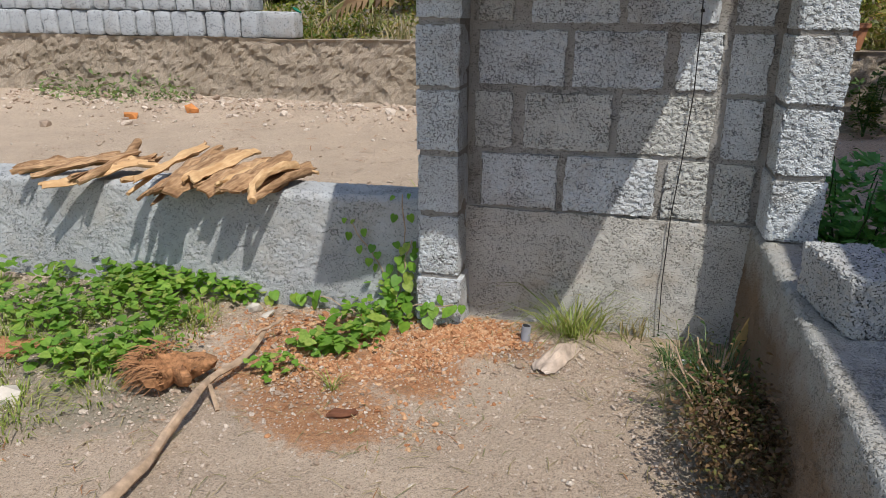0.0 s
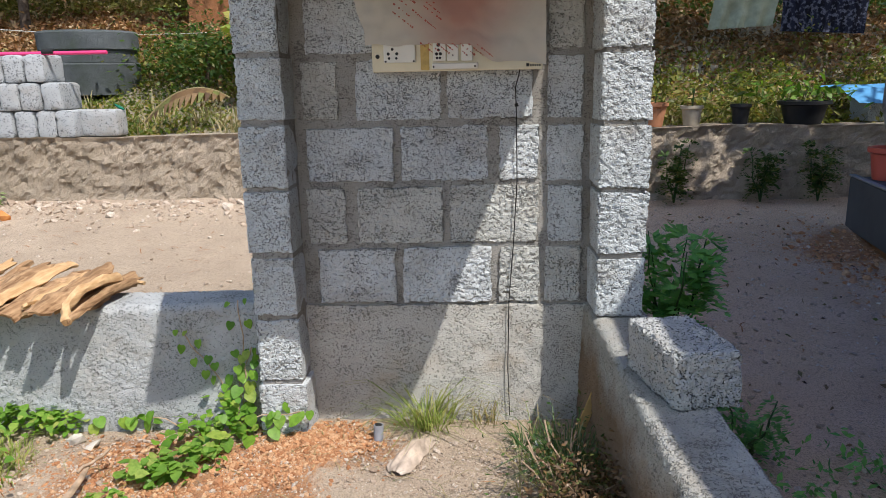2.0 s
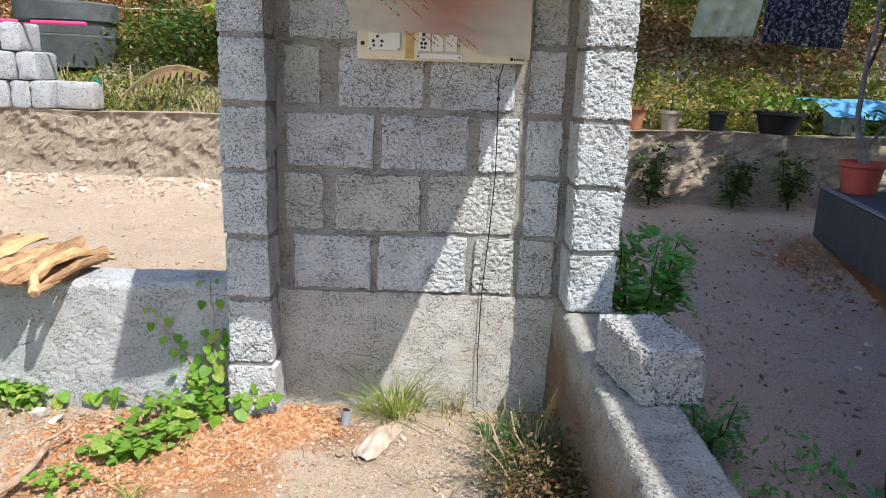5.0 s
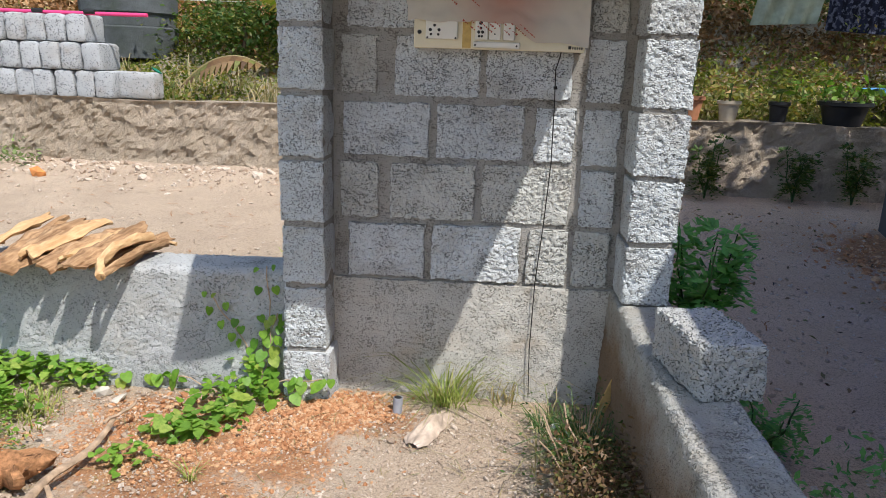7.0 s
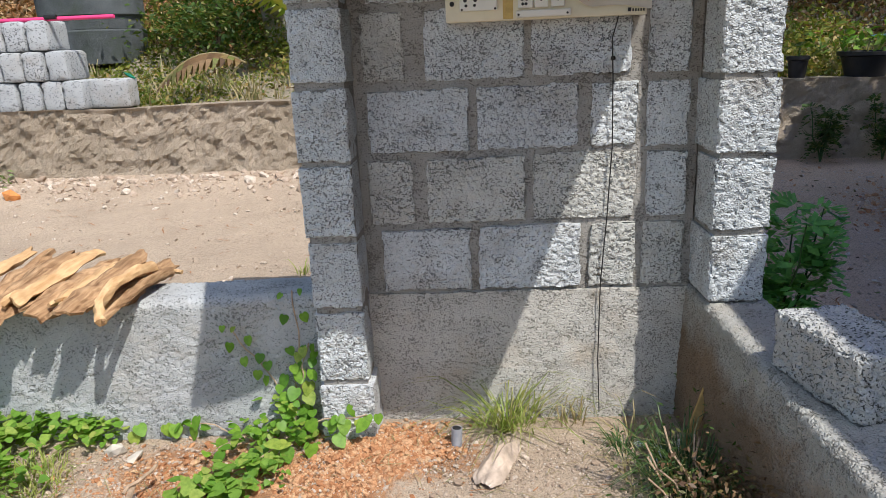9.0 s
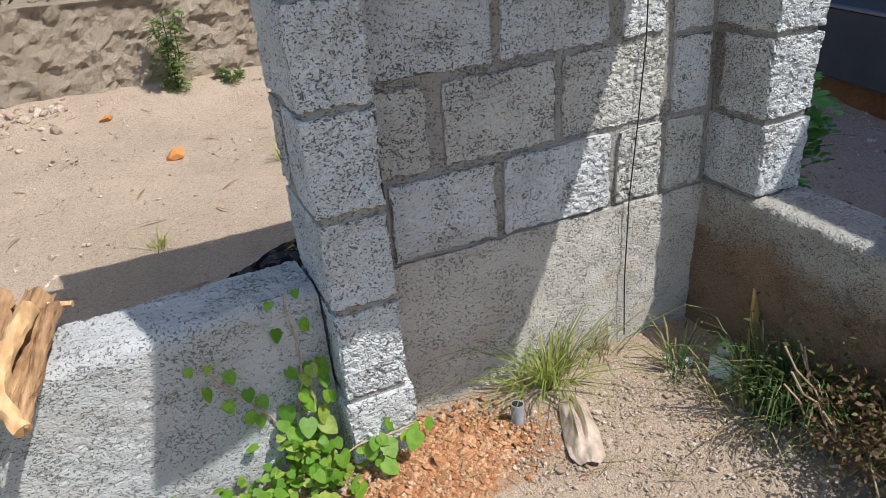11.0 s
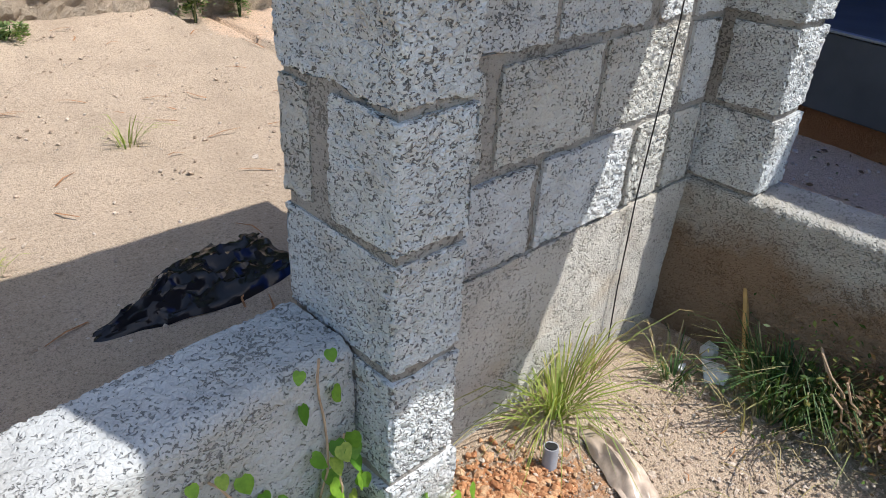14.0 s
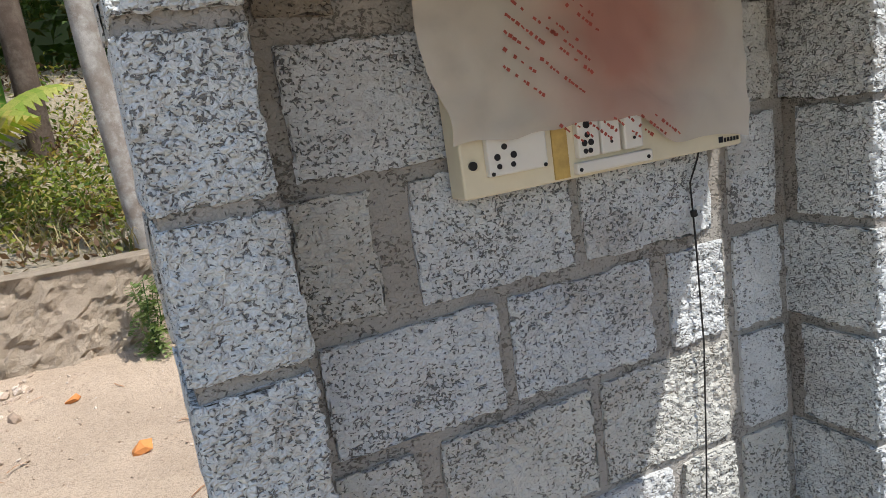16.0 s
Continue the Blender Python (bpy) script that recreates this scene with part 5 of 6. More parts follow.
c = np.stack([xs, 2.72 + rng.normal(0, 0.07, 500), 0.2 + np.abs(rng.normal(0, 0.10, 500))], 1)
tagged(part("foot_weeds", quads("foot_weeds", leaves(c, 0.05)), LEAF_DULL), "weeds at the foot of the retaining wall", "weeds", kind="stuff")

# ---------------------------------------------------------------- terrace behind
def scrub(name, n, xr, yr, hgt, size, material, label, clump=26):
    out = []
    for _ in range(clump):
        cx, cy = rnd.uniform(*xr), rnd.uniform(*yr)
        h = hgt * rnd.uniform(0.4, 1.2)
        k = n // clump
        a = rng.normal((cx, cy, 0), (0.28, 0.22, 0), (k, 3))
        a[:, 1] = np.maximum(a[:, 1], 3.12)
        if -4.2 < cx < -1.6 and cy < 4.9:
            h *= 0.3
        a[:, 2] = height(a[:, 0], a[:, 1]) + h * rng.random(k) * np.exp(-((a[:, 0] - cx) / 0.4) ** 2)
        out.append(a)
    return tagged(part(name, quads(name, leaves(np.concatenate(out), size, 0.8)), material), label, "scrub", kind="stuff")


scrub("terrace_scrub", 36000, (-6, 7), (3.25, 5.0), 0.40, 0.048, LEAF_SCRUB, "sunlit yellow-green scrub on the terrace", 110)
scrub("dry_litter", 12000, (-6, 7), (3.3, 8.0), 0.14, 0.06, LEAF_DRY, "dry leaf litter on the terrace", 90)
# dark leaves added here stand in for tree shade on the slope
scrub("shade_shrubs", 9000, (0.6, 8), (6.4, 7.9), 0.55, 0.075, LEAF_DARK, "dark green undergrowth added in place of shade below the trees", 60)
scrub("shade_litter", 14000, (0.4, 8), (4.3, 7.9), 0.08, 0.08, LEAF_LITTER, "brown fallen leaves below the trees", 60)
scrub("bank_litter", 15000, (-7.5, -1.6), (5.2, 7.8), 0.07, 0.085, LEAF_LITTER, "orange-brown dry litter on the bank below the trees", 80)
scrub("sunny_scrub", 5000, (1.6, 5.6), (3.3, 4.3), 0.32, 0.06, LEAF_SUNNY, "half-dry scrub behind the plant pots, coloured bright as if sunlit", 36)
scrub("dry_undergrowth", 9000, (-8.5, -2.6), (6.9, 7.8), 0.45, 0.085, LEAF_MIXED, "brown half-dry undergrowth along the boundary wall", 60)
scrub("green_shrubs", 6000, (-2.6, 2), (3.8, 6.0), 0.5, 0.05, LEAF_SCRUB, "green shrubs on the terrace", 40)
tufts = [(rnd.uniform(-3.5, 4.5), rnd.uniform(3.15, 4.2), 0.10, 0.20, 14, 0.9) for _ in range(120)]
grass_ob = part("terrace_grass", quads("terrace_grass", blades("g", tufts, None, "", wide=0.004)), GRASS_DRY)
tagged(grass_ob, "dry yellow grass on the terrace edge", "grass", kind="stuff")
c = rng.normal((-1.85, 4.7, 1.35), (0.32, 0.3, 0.17), (2200, 3))
shrub = thing("leafy_shrub", "dense dark green shrub beside the concrete ring", "shrub", (-1.85, 4.7, 0.98))
ob = part("foliage", quads("foliage", leaves(c - np.array((-1.85, 4.7, 0.98)), 0.06)), LEAF_DARK, shrub)
part("stem", tube(bent((0, 0, 0), (0.05, 0, 0.5), 4, 0, 0.04), 0.02, 6), TRUNK_DARK, shrub)

ring = thing("concrete_ring", "weathered grey concrete well ring on the terrace", "well ring", (-2.98, 4.72, 1.0))
part("lower_ring", lathe([(0.43, 0.0), (0.44, 0.28), (0.425, 0.295), (0.37, 0.295), (0.37, 0.0)], 40, 0.03), TANK_GREY, ring, smooth=True)
part("upper_ring", lathe([(0.425, 0.298), (0.425, 0.40), (0.45, 0.42), (0.45, 0.57), (0.43, 0.59), (0.37, 0.59), (0.37, 0.35), (0.1, 0.3)], 40, 0.03), TANK_GREY, ring, smooth=True)
pole = part("plastic_pole", tube(bent((-3.9, 2.93, 1.345), (-1.93, 2.95, 1.325), 6, 0.005), 0.014, 10), PINK, smooth=True)
tagged(pole, "bright pink plastic pole laid on the block stack", "pole")
hose = part("plastic_hose", tube(bent((-5.0, 2.98, 1.345), (-3.35, 3.0, 1.35), 14, -0.02, 0.06, 8), 0.016, 9), simple("purple_plastic", (0.20, 0.05, 0.34), 0.45, 0.1), smooth=True)
tagged(hose, "purple plastic hose heaped on the block stack", "hose")
for i in range(3):
    part("pole_band", tube([(-3.2 + i * 0.4, 2.93, 1.338), (-3.12 + i * 0.4, 2.93, 1.338)], 0.016, 10), BLACK, pole)

hut = thing("laterite_hut", "small orange laterite outbuilding under the trees", "outbuilding", (-2.30, 6.6, 1.7))
part("wall", rough_box(-0.36, 0.75, -0.1, 1.0, 0, 0.88, 0.1, 0.01, 0.02, 301), LATERITE_WALL, hut)
part("roof", rough_box(-0.5, 0.9, -0.3, 1.2, 0.88, 0.95, 0.2, 0.01, 0.01, 302), TANK_GREY, hut)
bw = part("boundary_wall", rough_box(-8.5, -3.1, 7.9, 8.05, 1.6, 2.5, 0.2, 0.01, 0.02, 303), TANK_GREY)
tagged(bw, "weathered grey boundary wall under the trees", "wall", kind="structure")


# ---------------------------------------------------------------- trees
def tree(name, spot, hgt, lean, r, material, label, crowns=(), n=0, size=0.12, leaf=LEAF_DARK, limbs=5):
    at = (spot[0], spot[1], on_ground(spot[0], spot[1]) - 0.05)
    ob = thing(name, label, "tree", at)
    top = Vector((lean[0], lean[1], hgt))
    pts = bent((0, 0, -0.1), top, 12, 0, 0.10, at[0])
    part("trunk", tube(pts, [r * (1.15 - 0.45 * k / 12) for k in range(13)], 14, 0.12, at[0]), material, ob, smooth=True)
    for i in range(limbs if crowns else 0):
        cx = crowns[i % len(crowns)]
        a = pts[5 + i % 7]
        part("limb", tube(bent(a, Vector(cx[:3]) + Vector((rnd.uniform(-.4, .4), rnd.uniform(-.4, .4), rnd.uniform(-.3, .3))), 7, -0.1, 0.15, i), [r * 0.35 * (1 - 0.11 * k) for k in range(8)], 7), material, ob, smooth=True)
    if crowns:
        c = []
        for x, y, z, rad in crowns:
            k = int(n / len(crowns))
            for _ in range(14):
                d = rng.normal(size=3)
                d /= np.linalg.norm(d)
                c.append(np.array((x, y, z)) + d * rad * rng.uniform(0.35, 0.95) + rng.normal(0, rad * 0.22, (k // 14, 3)) * np.array((1, 1, 0.7)))
        part("crown", quads("crown", leaves(np.concatenate(c), size)), leaf, ob)
    return ob


tree("coconut_tree", (0.055, 3.2, 0.66), 7.0, (-0.38, 0.5), 0.066, TRUNK_PALE, "slender lichen-spotted palm trunk on the terrace")
tree("coconut_tree", (-0.52, 5.3, 0.85), 7.5, (-0.1, 0.3), 0.085, TRUNK_DARK, "brown ringed palm trunk behind the terrace")
tree("garden_tree", (-1.30, 4.9, 0.85), 6.0, (-0.9, 0.4), 0.10, TRUNK_PALE, "leaning grey trunk of a terrace tree", [(-0.6, 0.5, 4.6, 1.2), (-1.6, 0.6, 5.4, 1.3)], 1600, 0.14)
tree("garden_tree", (1.52, 5.0, 0.85), 6.0, (0.05, 0.2), 0.07, TRUNK_DARK, "thin brown tree trunk behind the shelter", [(0.2, 0.5, 5.0, 1.2)], 900, 0.14)
tree("garden_tree", (1.05, 6.2, 0.95), 5.5, (-0.5, 0.4), 0.09, TRUNK_DARK, "forked dark tree behind the shelter", [(-0.6, 0.3, 3.6, 0.9), (0.5, 0.4, 4.2, 1.0)], 1800, 0.13)
tree("garden_tree", (2.6, 5.4, 0.9), 5.0, (0.1, 0.2), 0.026, TRUNK_DARK, "slim brown tree by the washing line", [(0.2, 0.3, 4.4, 1.0)], 700, 0.14)
WOODS = [(-9.0, 8.5, 1), (-6.8, 7.2, 1), (-5.0, 8.6, 1), (-4.6, 6.4, 2), (-3.0, 9.0, 1), (-1.4, 8.4, 0), (0.4, 8.8, 0), (2.0, 8.0, 0), (3.6, 8.6, 0), (5.0, 7.6, 0), (6.6, 8.4, 0), (8.2, 7.4, 0), (10.0, 8.2, 0), (-11, 9.5, 0), (12, 9.5, 0)]
for i, (x, y, dry) in enumerate(WOODS):
    z = on_ground(x, y) - 0.1
    cr = [(rnd.uniform(-1.0, 1.0), rnd.uniform(-0.6, 0.6), h, rnd.uniform(0.9, 1.25)) for h in (1.5, 2.3, 3.2, 4.1, 5.0, 6.0, 7.0)]
    tree("woodland_tree", (x, y, z), 6.5, (rnd.uniform(-.4, .4), 0), 0.05, TRUNK_DARK, "dense shady tree with dry hanging leaves" if dry == 2 else "dense leafy tree at the edge of the woods", cr, 17000, 0.078, LEAF_LITTER if dry == 2 else (LEAF_MIXED if dry else LEAF_DARK), 6)
# two trees added with unseen crowns, to throw dappled shade on the right
tree("added_shade_tree", (7.2, 5.2, 0.9), 6.0, (-0.8, -0.6), 0.13, TRUNK_DARK, "tall leafy tree added out of view to shade the terrace", [(-1.9, -1.3, 4.4, 1.3), (-3.0, -1.8, 4.8, 1.2), (-0.9, -1.6, 4.6, 1.2)], 5000, 0.17)
tree("added_shade_tree", (6.4, 4.2, 0.9), 5.5, (-1.0, -1.0), 0.12, TRUNK_DARK, "leafy tree added out of view to shade the porch side", [(-1.3, -2.8, 3.0, 1.1), (-0.6, -2.0, 3.5, 1.2), (-2.1, -3.2, 3.6, 0.9)], 700, 0.17)
c = np.stack([rng.uniform(-20, 22, 26000), rng.uniform(10.5, 13.5, 26000), 1.5 + 9.0 * rng.random(26000) ** 1.2], 1)
tagged(part("far_woods", quads("far_woods", leaves(c, 0.34)), LEAF_DARK), "far dark green woods closing the view", "woods", kind="stuff")
# added sheet; its near-black colour stands for the shade between far trees
backdrop_shade = simple("shaded_woods", (0.012, 0.022, 0.008), 1.0, 0.5, 1.2, own=False)
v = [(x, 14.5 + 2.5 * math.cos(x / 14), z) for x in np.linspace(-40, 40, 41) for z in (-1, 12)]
tagged(part("backdrop", pydata("backdrop", v, [(2 * i, 2 * i + 2, 2 * i + 3, 2 * i + 1) for i in range(40)]), backdrop_shade), "near-black sheet far behind, coloured as the shade deep in the woods", "backdrop", kind="structure")


def frond(a, b, n, ln, droop, material, parent, name="frond"):
    """A palm frond or banana leaf rib with leaflets hanging on both sides."""
    pts = bent(a, b, n, -0.15, 0.0)
    q = []
    for i in range(1, n + 1):
        d = (pts[i] - pts[i - 1]).normalized()
        s = d.cross(Vector((0, 0, 1))).normalized()
        k = math.sin(math.pi * (0.12 + 0.85 * i / n))
        for side in (1, -1):
            tip = pts[i] + s * side * ln * k + d * ln * 0.4 * k - Vector((0, 0, droop * ln * k))
            mid = pts[i].lerp(tip, 0.5) + Vector((0, 0, 0.12 * ln * k))
            w = d * (pts[1] - pts[0]).length * 0.42
            q += [[pts[i] - w, pts[i] + w, mid + w, mid - w], [mid - w, mid + w, tip + w * 0.15, tip - w * 0.15]]
    ob = part(name, quads(name, np.array([[list(p) for p in b2] for b2 in q])), material, parent)
    return ob


LEAF_BANANA = foliage("banana_leaf", (0.09, 0.24, 0.03), (0.20, 0.38, 0.06), None, 0.45)
ban = thing("banana_plant", "green banana plant with torn leaves under the trees", "banana plant", (-0.85, 6.2, 1.6))
part("stem", tube(bent((0, 0, 0), (0.05, 0, 1.2), 6), [0.09, 0.085, 0.08, 0.07, 0.06, 0.05, 0.04], 10), LEAF_BANANA, ban)
for a, l in ((0.3, 0.9), (2.2, 0.8), (3.6, 0.9), (4.6, 0.7), (5.5, 0.9)):
    frond((0.03, 0, 1.0), (l * math.cos(a), l * math.sin(a), 1.35), 16, 0.22, 0.5, LEAF_BANANA, ban, "leaf")
palm = thing("young_palm", "young palm with yellowing fronds on the terrace", "palm", (-0.95, 4.5, 0.95))
LEAF_PALM = foliage("yellow_palm_leaf", (0.22, 0.32, 0.05), (0.45, 0.42, 0.12), (0.5, 0.38, 0.12), 0.35)
for a, l, z in ((0.2, 0.75, 0.75), (-0.7, 0.7, 0.55), (1.4, 0.6, 1.0), (2.8, 0.7, 0.8), (4.2, 0.8, 0.6)):
    frond((0, 0, 0.3), (l * math.cos(a), l * math.sin(a), z), 16, 0.22, 0.7, LEAF_PALM, palm)
part("stem", tube(bent((0, 0, 0), (0, 0, 0.35), 3), 0.05, 8), TRUNK_DARK, palm)
fall = thing("fallen_frond", "dry brown palm frond lying on the terrace bank", "palm frond", (-1.5, 3.35, 0.72))
tagged(frond((0.25, 0.2, 0.25), (-0.35, -0.05, 0.1), 14, 0.20, 0.7, LEAF_DRY, fall), "", kind="stuff")
part("rib", tube(bent((0.25, 0.2, 0.25), (-0.35, -0.05, 0.1), 8, -0.15), 0.008, 6), GRASS_DRY, fall)
dark_frond = thing("hanging_frond", "dark palm frond hanging by the outbuilding", "palm frond", (-1.45, 5.2, 2.0))
tagged(frond((-0.6, 0, 0.15), (0.35, 0, -0.2), 14, 0.22, 0.9, LEAF_DARK, dark_frond), "", kind="stuff")

post = thing("garden_tree", "reddish-brown bare trunk with a green cord beside the low wall", "tree", (1.92, -0.80, -0.02))
line = [Vector((0.0, 0, 0)), Vector((0.05, 0, 0.3)), Vector((0.13, -0.01, 0.7)), Vector((0.22, 0.0, 1.3)), Vector((0.30, 0.02, 2.0)), Vector((0.36, 0.05, 2.62))]
part("trunk", tube([p for a, b in zip(line, line[1:]) for p in bent(a, b, 5)[:5]], [0.10 - 0.0012 * k for k in range(25)], 18, 0.35, 4), grainy("red_brown_bark", (0.24, 0.12, 0.07), (0.08, 0.035, 0.02), 0.02), post, smooth=True)
part("cord", tube(bent((-0.16, -0.02, 0.16), (-0.06, -0.03, 0.06), 6, 0.02) + bent((-0.06, -0.03, 0.06), (-0.07, -0.10, -0.02), 4), 0.004, 6), simple("green_cord", (0.03, 0.32, 0.16), 0.6), post, "thin green cord")

# ---------------------------------------------------------------- washing line, pots, porch
for i, (a, b, sag) in enumerate((((-0.05, 3.3, 2.55), (2.62, 5.4, 2.32), 0.12), ((2.62, 5.4, 2.32), (3.35, 5.5, 2.17), 0.02), ((3.2, 5.5, 2.19), (5.2, 5.5, 2.05), 0.02), ((1.0, 3.9, 2.52), (5.6, 4.6, 2.3), 0.03), ((-6.0, 5.0, 1.95), (-1.3, 5.0, 1.6), 0.15))):
    tagged(part("washing_line", tube(bent(a, b, 12, sag), 0.0035, 6), ROPE), "thin pale line stretched between the trees", "rope", "lines between the trees")


def cloth(name, corners, material, label, category, fold=0.03, bag=0.0, nu=26, nv=16):
    a, b, c2, d = [Vector(p) for p in corners]
    v, f = [], []
    for i in range(nu + 1):
        for j in range(nv + 1):
            s, t = i / nu, j / nv
            p = a.lerp(b, s).lerp(d.lerp(c2, s), t)
            p.y += fold * math.sin(s * 22 + 1.5 * t) * t + 0.02 * noise.noise((s * 5, t * 5, 1))
            p.z -= bag * math.sin(math.pi * s) * (1 - t)
            v.append(p)
    for i in range(nu):
        for j in range(nv):
            f.append((i * (nv + 1) + j, (i + 1) * (nv + 1) + j, (i + 1) * (nv + 1) + j + 1, i * (nv + 1) + j + 1))
    bm = bmesh.new()
    bm.from_mesh(pydata(name, v, f))
    bmesh.ops.solidify(bm, geom=bm.faces[:], thickness=0.004)
    return tagged(part(name, bm, material, smooth=True), label, category)


def towel_material():
    k = Nodes("navy_patterned_cloth", 0.9)
    at = k.place((1, 1, 1), False)
    w = k.node("TexWave", Scale=2.6, Distortion=6.0, Detail=3.0)
    k.link(at, w.inputs["Vector"])
    col = k.mix(k.ramp(w.outputs["Fac"], (0.35, 0.0), (0.6, 1.0)), (0.003, 0.004, 0.012), (0.010, 0.012, 0.028))
    col = k.mix(k.ramp(k.noise(at, 26.0, 3), (0.50, 0.0), (0.60, 0.7)), col, (0.13, 0.14, 0.20))
    return k.color(col)


sheet_m = simple("grey_plastic_sheet", (0.27, 0.30, 0.23), 0.3, 0.3, 7.0)
cloth("plastic_sheet", ((3.30, 5.5, 2.17), (3.95, 5.5, 2.08), (3.84, 5.5, 1.55), (3.20, 5.5, 1.52)), sheet_m, "translucent grey plastic sheet hung on the washing line", "plastic sheet", 0.03, 0.03)
cloth("towel", ((3.95, 5.5, 2.07), (4.82, 5.5, 2.04), (4.79, 5.5, 1.45), (3.94, 5.5, 1.49)), towel_material(), "navy patterned towel hung on the washing line", "towel", 0.004)
peg = tagged(part("clothes_peg", box(3.335, 3.355, 5.48, 5.52, 2.12, 2.23, 0.004), IVORY_PALE), "white clothes peg on the washing line", "clothes peg")


def pot(name, at, r0, r1, h, material, label, plant=0.25, n=90, leaf=LEAF_FINE, size=0.05):
    ob = thing(name, label, "plant pot", at)
    part("pot_body", lathe([(r0, 0), (r0 + (r1 - r0) * 0.8, h * 0.8), (r1 * 1.0, h * 0.82), (r1 * 1.1, h * 0.86), (r1 * 1.1, h), (r1 * 0.95, h), (r1 * 0.9, h * 0.85), (0.01, h * 0.84)], 28), material, ob, smooth=True)
    if n:
        c = rng.normal((0, 0, h + plant * 0.5), (r1 * 0.9, r1 * 0.9, plant * 0.3), (n, 3))
        tagged(part("plant", quads("plant", leaves(c, size)), leaf, ob), "", kind="stuff")
        part("stem", tube(bent((0, 0, h * 0.8), (0.01, 0, h + plant * 0.6), 4), 0.006, 5), GRASS_DARK, ob)
    return ob


pz = 0.715
pot("plant_pot", (2.06, 3.0, pz), 0.06, 0.09, 0.17, TERRA, "terracotta pot on the retaining wall", 0.1, 20, LEAF_DRY)
pot("plant_pot", (2.33, 3.0, pz), 0.055, 0.075, 0.145, POT_TAN, "tan pot with a dry twig plant", 0.2, 24, LEAF_DRY)
pot("plant_pot", (2.68, 3.0, pz), 0.05, 0.068, 0.15, BLACK, "small black pot with a weedy plant", 0.22, 90, LEAF_SCRUB)
pot("plant_pot", (3.13, 3.0, pz), 0.12, 0.165, 0.165, BLACK, "wide black tub with leafy plants", 0.14, 130, LEAF_WEED, 0.07)

porch = thing("porch", "dark grey painted porch slab on a laterite footing", "porch", (3.06, 2.13, 0.0), -11, kind="structure")
part("slab", box(0.0, 4.5, -7.0, 0.0, 0.13, 0.45, 0.008), PAINT_GREY, porch)
part("footing", rough_box(0.03, 4.5, -7.0, -0.03, -0.2, 0.14, 0.12, 0.012, 0.01, 320), LATERITE_WALL, porch, "exposed laterite footing")
part("slab_edge", box(-0.006, 0.03, -7.0, 0.0, 0.454, 0.466, 0.003), simple("light_grey_edge", (0.22, 0.23, 0.25), 0.6), porch)
house = thing("house", "house with dark walls behind the porch", "house", (3.06, 2.13, 0.0), -11, kind="structure")
part("wall", box(1.4, 1.6, -7.0, -0.3, 0.45, 2.9), simple("dark_slate_wall", (0.05, 0.055, 0.07), 0.7, 0.15, 4.0, own=False), house)
part("roof", box(0.8, 6.0, -8.0, -0.2, 2.9, 3.05, 0.02), TANK_GREY, house)
rp = pot("plant_pot", (3.20, 1.95, 0.453), 0.095, 0.122, 0.19, TERRA_RED, "red plastic pot with a tall thin desert rose", 0.0, 0)
part("stem", tube(bent((0.01, 0, 0.17), (-0.075, 0, 0.42), 4, 0, 0.01, 3) + bent((-0.08, 0, 0.47), (-0.06, 0, 1.42), 8, 0, 0.03, 3), [0.034, 0.030, 0.026, 0.021, 0.018, 0.016, 0.015, 0.014, 0.013, 0.013, 0.012, 0.011, 0.010, 0.008], 8), TRUNK_PALE, rp)
part("branch", tube(bent((-0.07, 0, 0.72), (0.16, 0.02, 1.55), 6, 0, 0.03, 4), 0.008, 6), TRUNK_DARK, rp)
part("branch", tube(bent((0.0, 0, 0.25), (0.16, 0, 0.5), 5, 0, 0.02, 5), 0.010, 6), TRUNK_PALE, rp)
c = rng.normal((0.12, 0, 0.45), (0.09, 0.06, 0.08), (50, 3))
part("foliage", quads("foliage", leaves(c, 0.09, squeeze=0.3)), LEAF_FINE, rp)
c = rng.normal((0.19, 0, 0.56), (0.018, 0.018, 0.018), (14, 3))
part("flower", quads("flower", leaves(c, 0.04, squeeze=0.8)), simple("pink_petal", (0.75, 0.08, 0.18), 0.5), rp, "pink flower")

low_tarp = simple("pale_blue_tarpaulin", (0.10, 0.30, 0.55), 0.45, 0.2, 6.0)
tb = thing("covered_stack", "low block stack covered by a light blue tarpaulin", "covered stack", (4.1, 3.45, 0.70))
part("support_block", rough_box(-0.35, -0.15, -0.15, 0.15, 0, 0.2, 0.05, 0.004, 0.01, 330), BLOCK, tb)
part("support_block", rough_box(0.9, 1.1, -0.15, 0.15, 0, 0.2, 0.05, 0.004, 0.01, 331), BLOCK, tb)
v, f = [], []
for i in range(31):
    for j in range(11):
        s, t = i / 30, j / 10
        v.append((-0.5 + 1.9 * s, -0.3 + 0.8 * t, 0.21 + 0.06 * noise.noise((s * 5, t * 3, 0)) + 0.05 * t - 0.10 * max(0, 0.25 - t) * 4 * (0.6 + 0.4 * math.sin(s * 14))))
for i in range(30):
    for j in range(10):
        f.append((i * 11 + j, (i + 1) * 11 + j, (i + 1) * 11 + j + 1, i * 11 + j + 1))
part("tarpaulin", pydata("tarp", v, f), low_tarp, tb, "light blue tarpaulin", True)

# blue tarpaulin canopy over the porch side
v, f = [], []
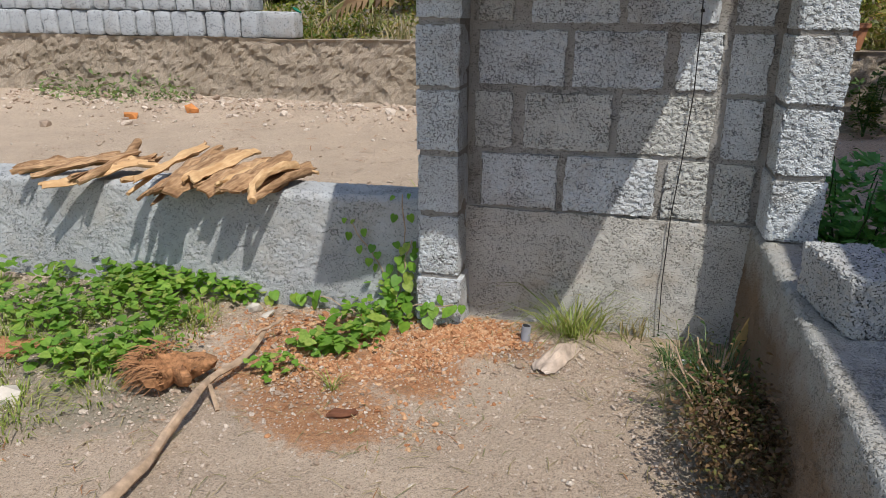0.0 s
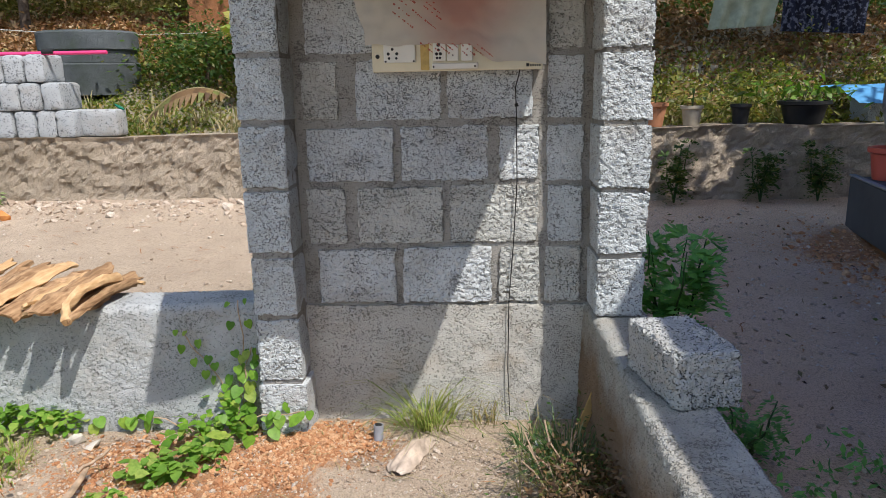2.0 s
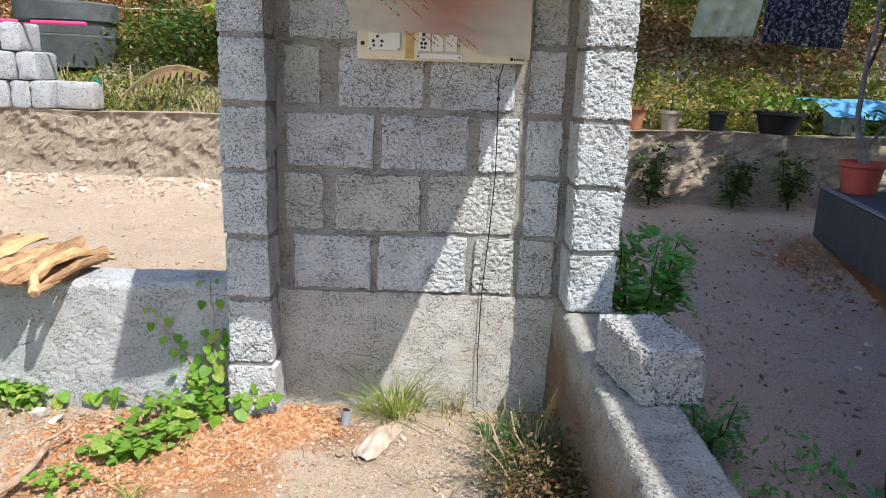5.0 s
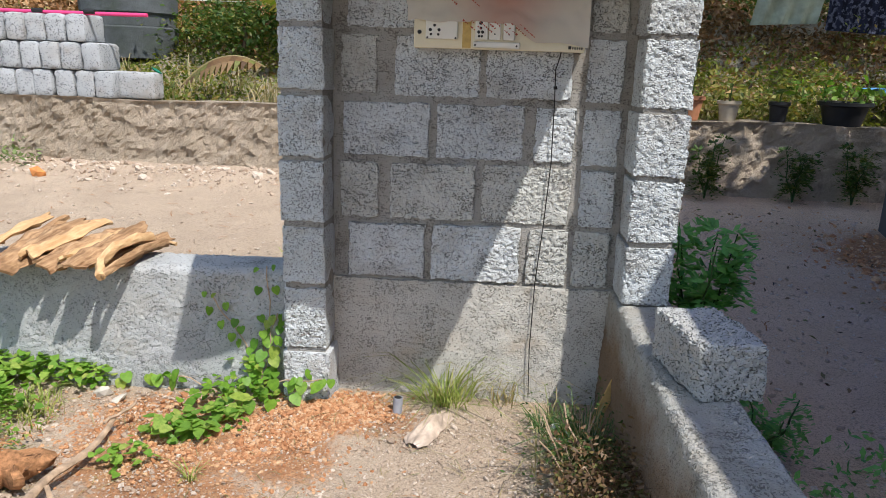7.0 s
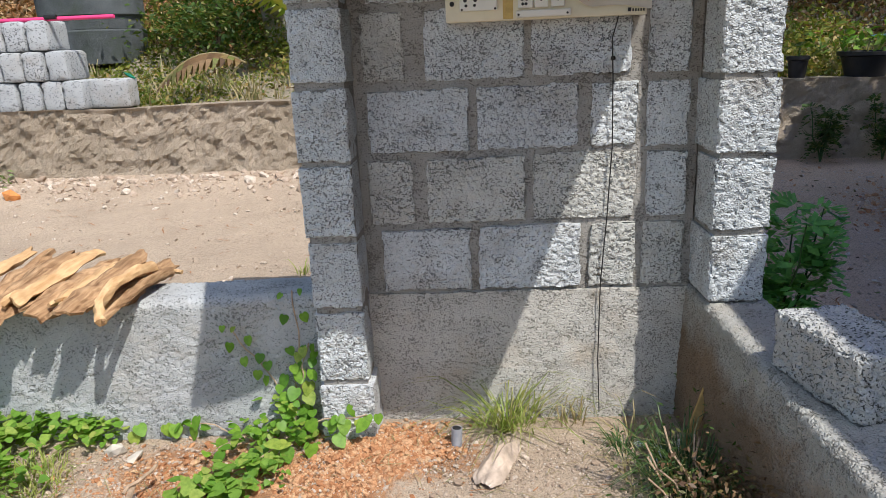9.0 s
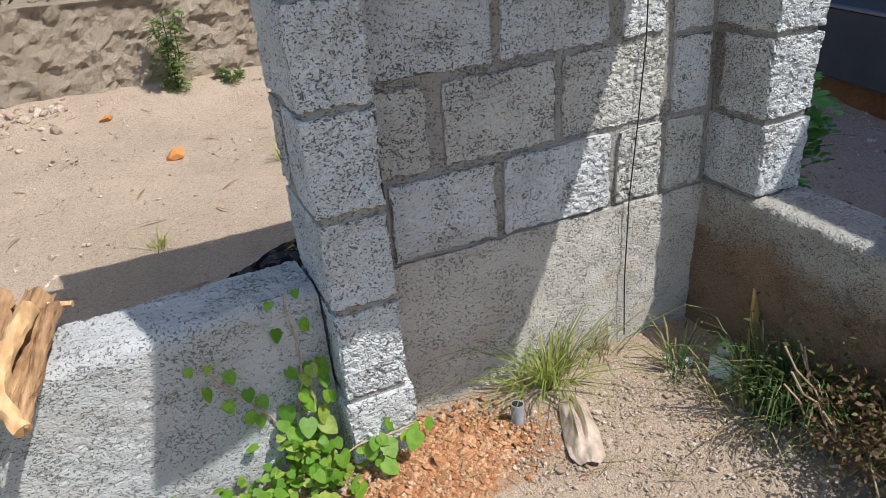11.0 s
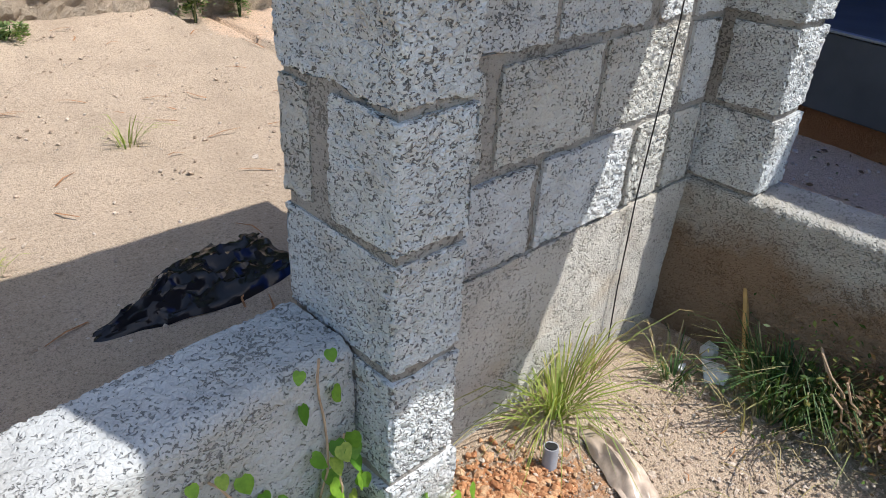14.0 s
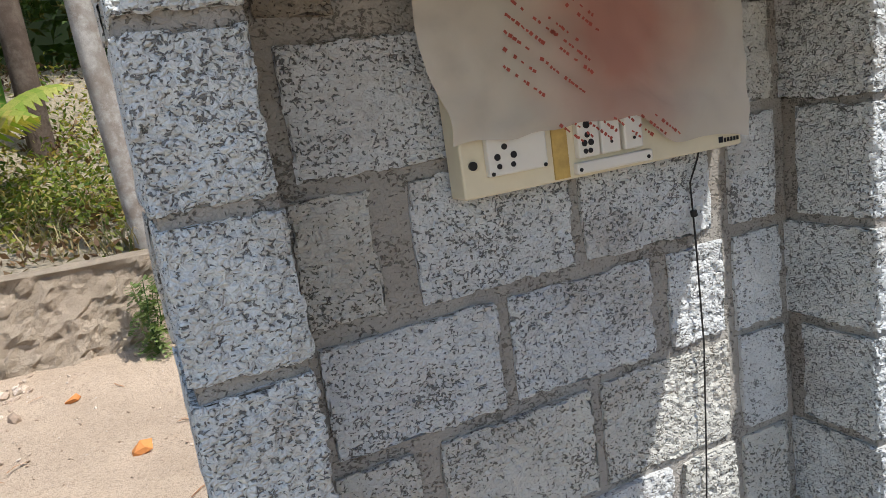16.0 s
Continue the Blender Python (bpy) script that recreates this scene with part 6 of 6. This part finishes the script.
for i in range(31):
    for j in range(31):
        s, t = i / 30, j / 30
        y = 1.9 - 4.6 * t + 0.25 * s
        x = 2.54 - 0.447 * min(1, t * 3) + 2.1 * s + 0.012 * math.sin(t * 21) * (1 - s)
        z = 2.16 + 0.35 * min(1, t * 1.8) + 0.2 * s - 0.18 * math.sin(math.pi * min(1, s * 1.6)) * (1 - t) + 0.015 * noise.noise((s * 6, t * 7, 0))
        v.append((x, y, z))
for i in range(30):
    for j in range(30):
        f.append((i * 31 + j, (i + 1) * 31 + j, (i + 1) * 31 + j + 1, i * 31 + j + 1))
canopy = thing("tarpaulin_canopy", "bright blue tarpaulin stretched as a sunshade", "tarpaulin", (0, 0, 0))
part("tarpaulin", pydata("canopy", v, f), BLUE_TARP, canopy, "", True)
part("edge_rope", tube(bent((2.53, 1.9, 2.16), (1.05, 3.9, 2.45), 8, 0.02), 0.0025, 6), ROPE, canopy)

for k in range(16):
    x = 0.45 + 0.05 * k + rnd.uniform(-0.02, 0.02)
    ob = part("dry_leaf", heart_leaf(rnd.uniform(0.06, 0.10)), simple("orange_dry_leaf", (0.46, 0.20, 0.08), 0.8, 0.3, 30.0) if k == 0 else bpy.data.materials["orange_dry_leaf"], smooth=True)
    ob.matrix_world = tilt(rnd.uniform(-15, 30), rnd.uniform(-40, 40), rnd.uniform(0, 360), (x, 2.99 + rnd.uniform(-0.05, 0.05), 0.722))
    tagged(ob, "curled orange-brown dry leaf on the retaining wall", "dry leaf", "dry leaves on the retaining wall")

# ---------------------------------------------------------------- small litter
def litter(name, n, region, ln, material, label, thick=0.0012):
    q = []
    for _ in range(n):
        x, y = region()
        a, l = rnd.uniform(0, 6.28), ln * rnd.uniform(0.4, 1.4)
        z = on_ground(x, y) + 0.006
        d, s = Vector((math.cos(a), math.sin(a), rnd.uniform(-0.05, 0.15))) * l, Vector((-math.sin(a), math.cos(a), 0)) * thick
        p = Vector((x, y, z))
        m = p + d * 0.5 + Vector((0, 0, 0.004)) + s * rnd.uniform(-4, 4)
        q += [[p - s, p + s, m + s, m - s], [m - s, m + s, p + d + s * 0.5, p + d - s * 0.5]]
    return tagged(part(name, quads(name, np.array([[list(c2) for c2 in b] for b in q])), material), label, "litter", kind="stuff")


litter("dry_stems", 420, lambda: (rnd.uniform(-0.7, 1.08), -0.2 - rnd.random() * 1.4), 0.06, GRASS_DRY, "thin dry stems and straws on the sand")
litter("dark_twigs", 120, lambda: (rnd.uniform(-1.6, 1.05), -0.15 - rnd.random() * 1.4), 0.05, FIBRE, "small dark twigs on the ground", 0.0016)
c = np.stack([rng.uniform(1.4, 2.9, 260), rng.uniform(-1.3, 2.5, 260), np.zeros(260)], 1)
c[:, 2] = height(c[:, 0], c[:, 1]) + 0.012
tagged(part("fallen_leaves", quads("fallen_leaves", leaves(c, 0.03, 0.15)), LEAF_DRY), "small brown fallen leaves in the shaded side yard", "leaves", kind="stuff")
litter("yard_twigs", 150, lambda: (rnd.uniform(-3.0, 3.0), 0.4 + rnd.random() * 2.3), 0.09, FIBRE, "small twigs and dry bits in the yard", 0.003)
for i, (x, y, s) in enumerate(((-0.66, -0.17, 0.035), (-0.72, -0.62, 0.03), (-1.02, -0.98, 0.05), (-1.12, -1.0, 0.04), (-0.98, -1.08, 0.03), (-0.58, -0.2, 0.028), (-0.9, -1.2, 0.03))):
    ob = part("white_stone", stones("white_stone", np.array([[x, y]]), np.array([on_ground(x, y)]), np.array([s])), simple("pale_field_stone", (0.58, 0.53, 0.46), 0.9, 0.2))
    tagged(ob, "pale grey stone lying among the weeds", "stone", "pale stones in the weeds")
chip = part("wood_chip", flat_stone([(-0.095, -0.795), (-0.050, -0.782), (-0.005, -0.758), (-0.010, -0.745), (-0.070, -0.765)], -0.10, 0.022, None, 14), simple("dark_wood_chip", (0.16, 0.07, 0.04), 0.9, 0.3, 30.0), smooth=True)
tagged(chip, "dark brown wood chip lying on the gravel", "wood chip")
rag = part("green_rag", stones("green_rag", np.array([[-1.93, 3.05]]), np.array([0.915]), np.array([0.045]), 0.5), simple("green_cloth", (0.01, 0.16, 0.10), 0.8))
tagged(rag, "small green rag on the block stack", "rag")
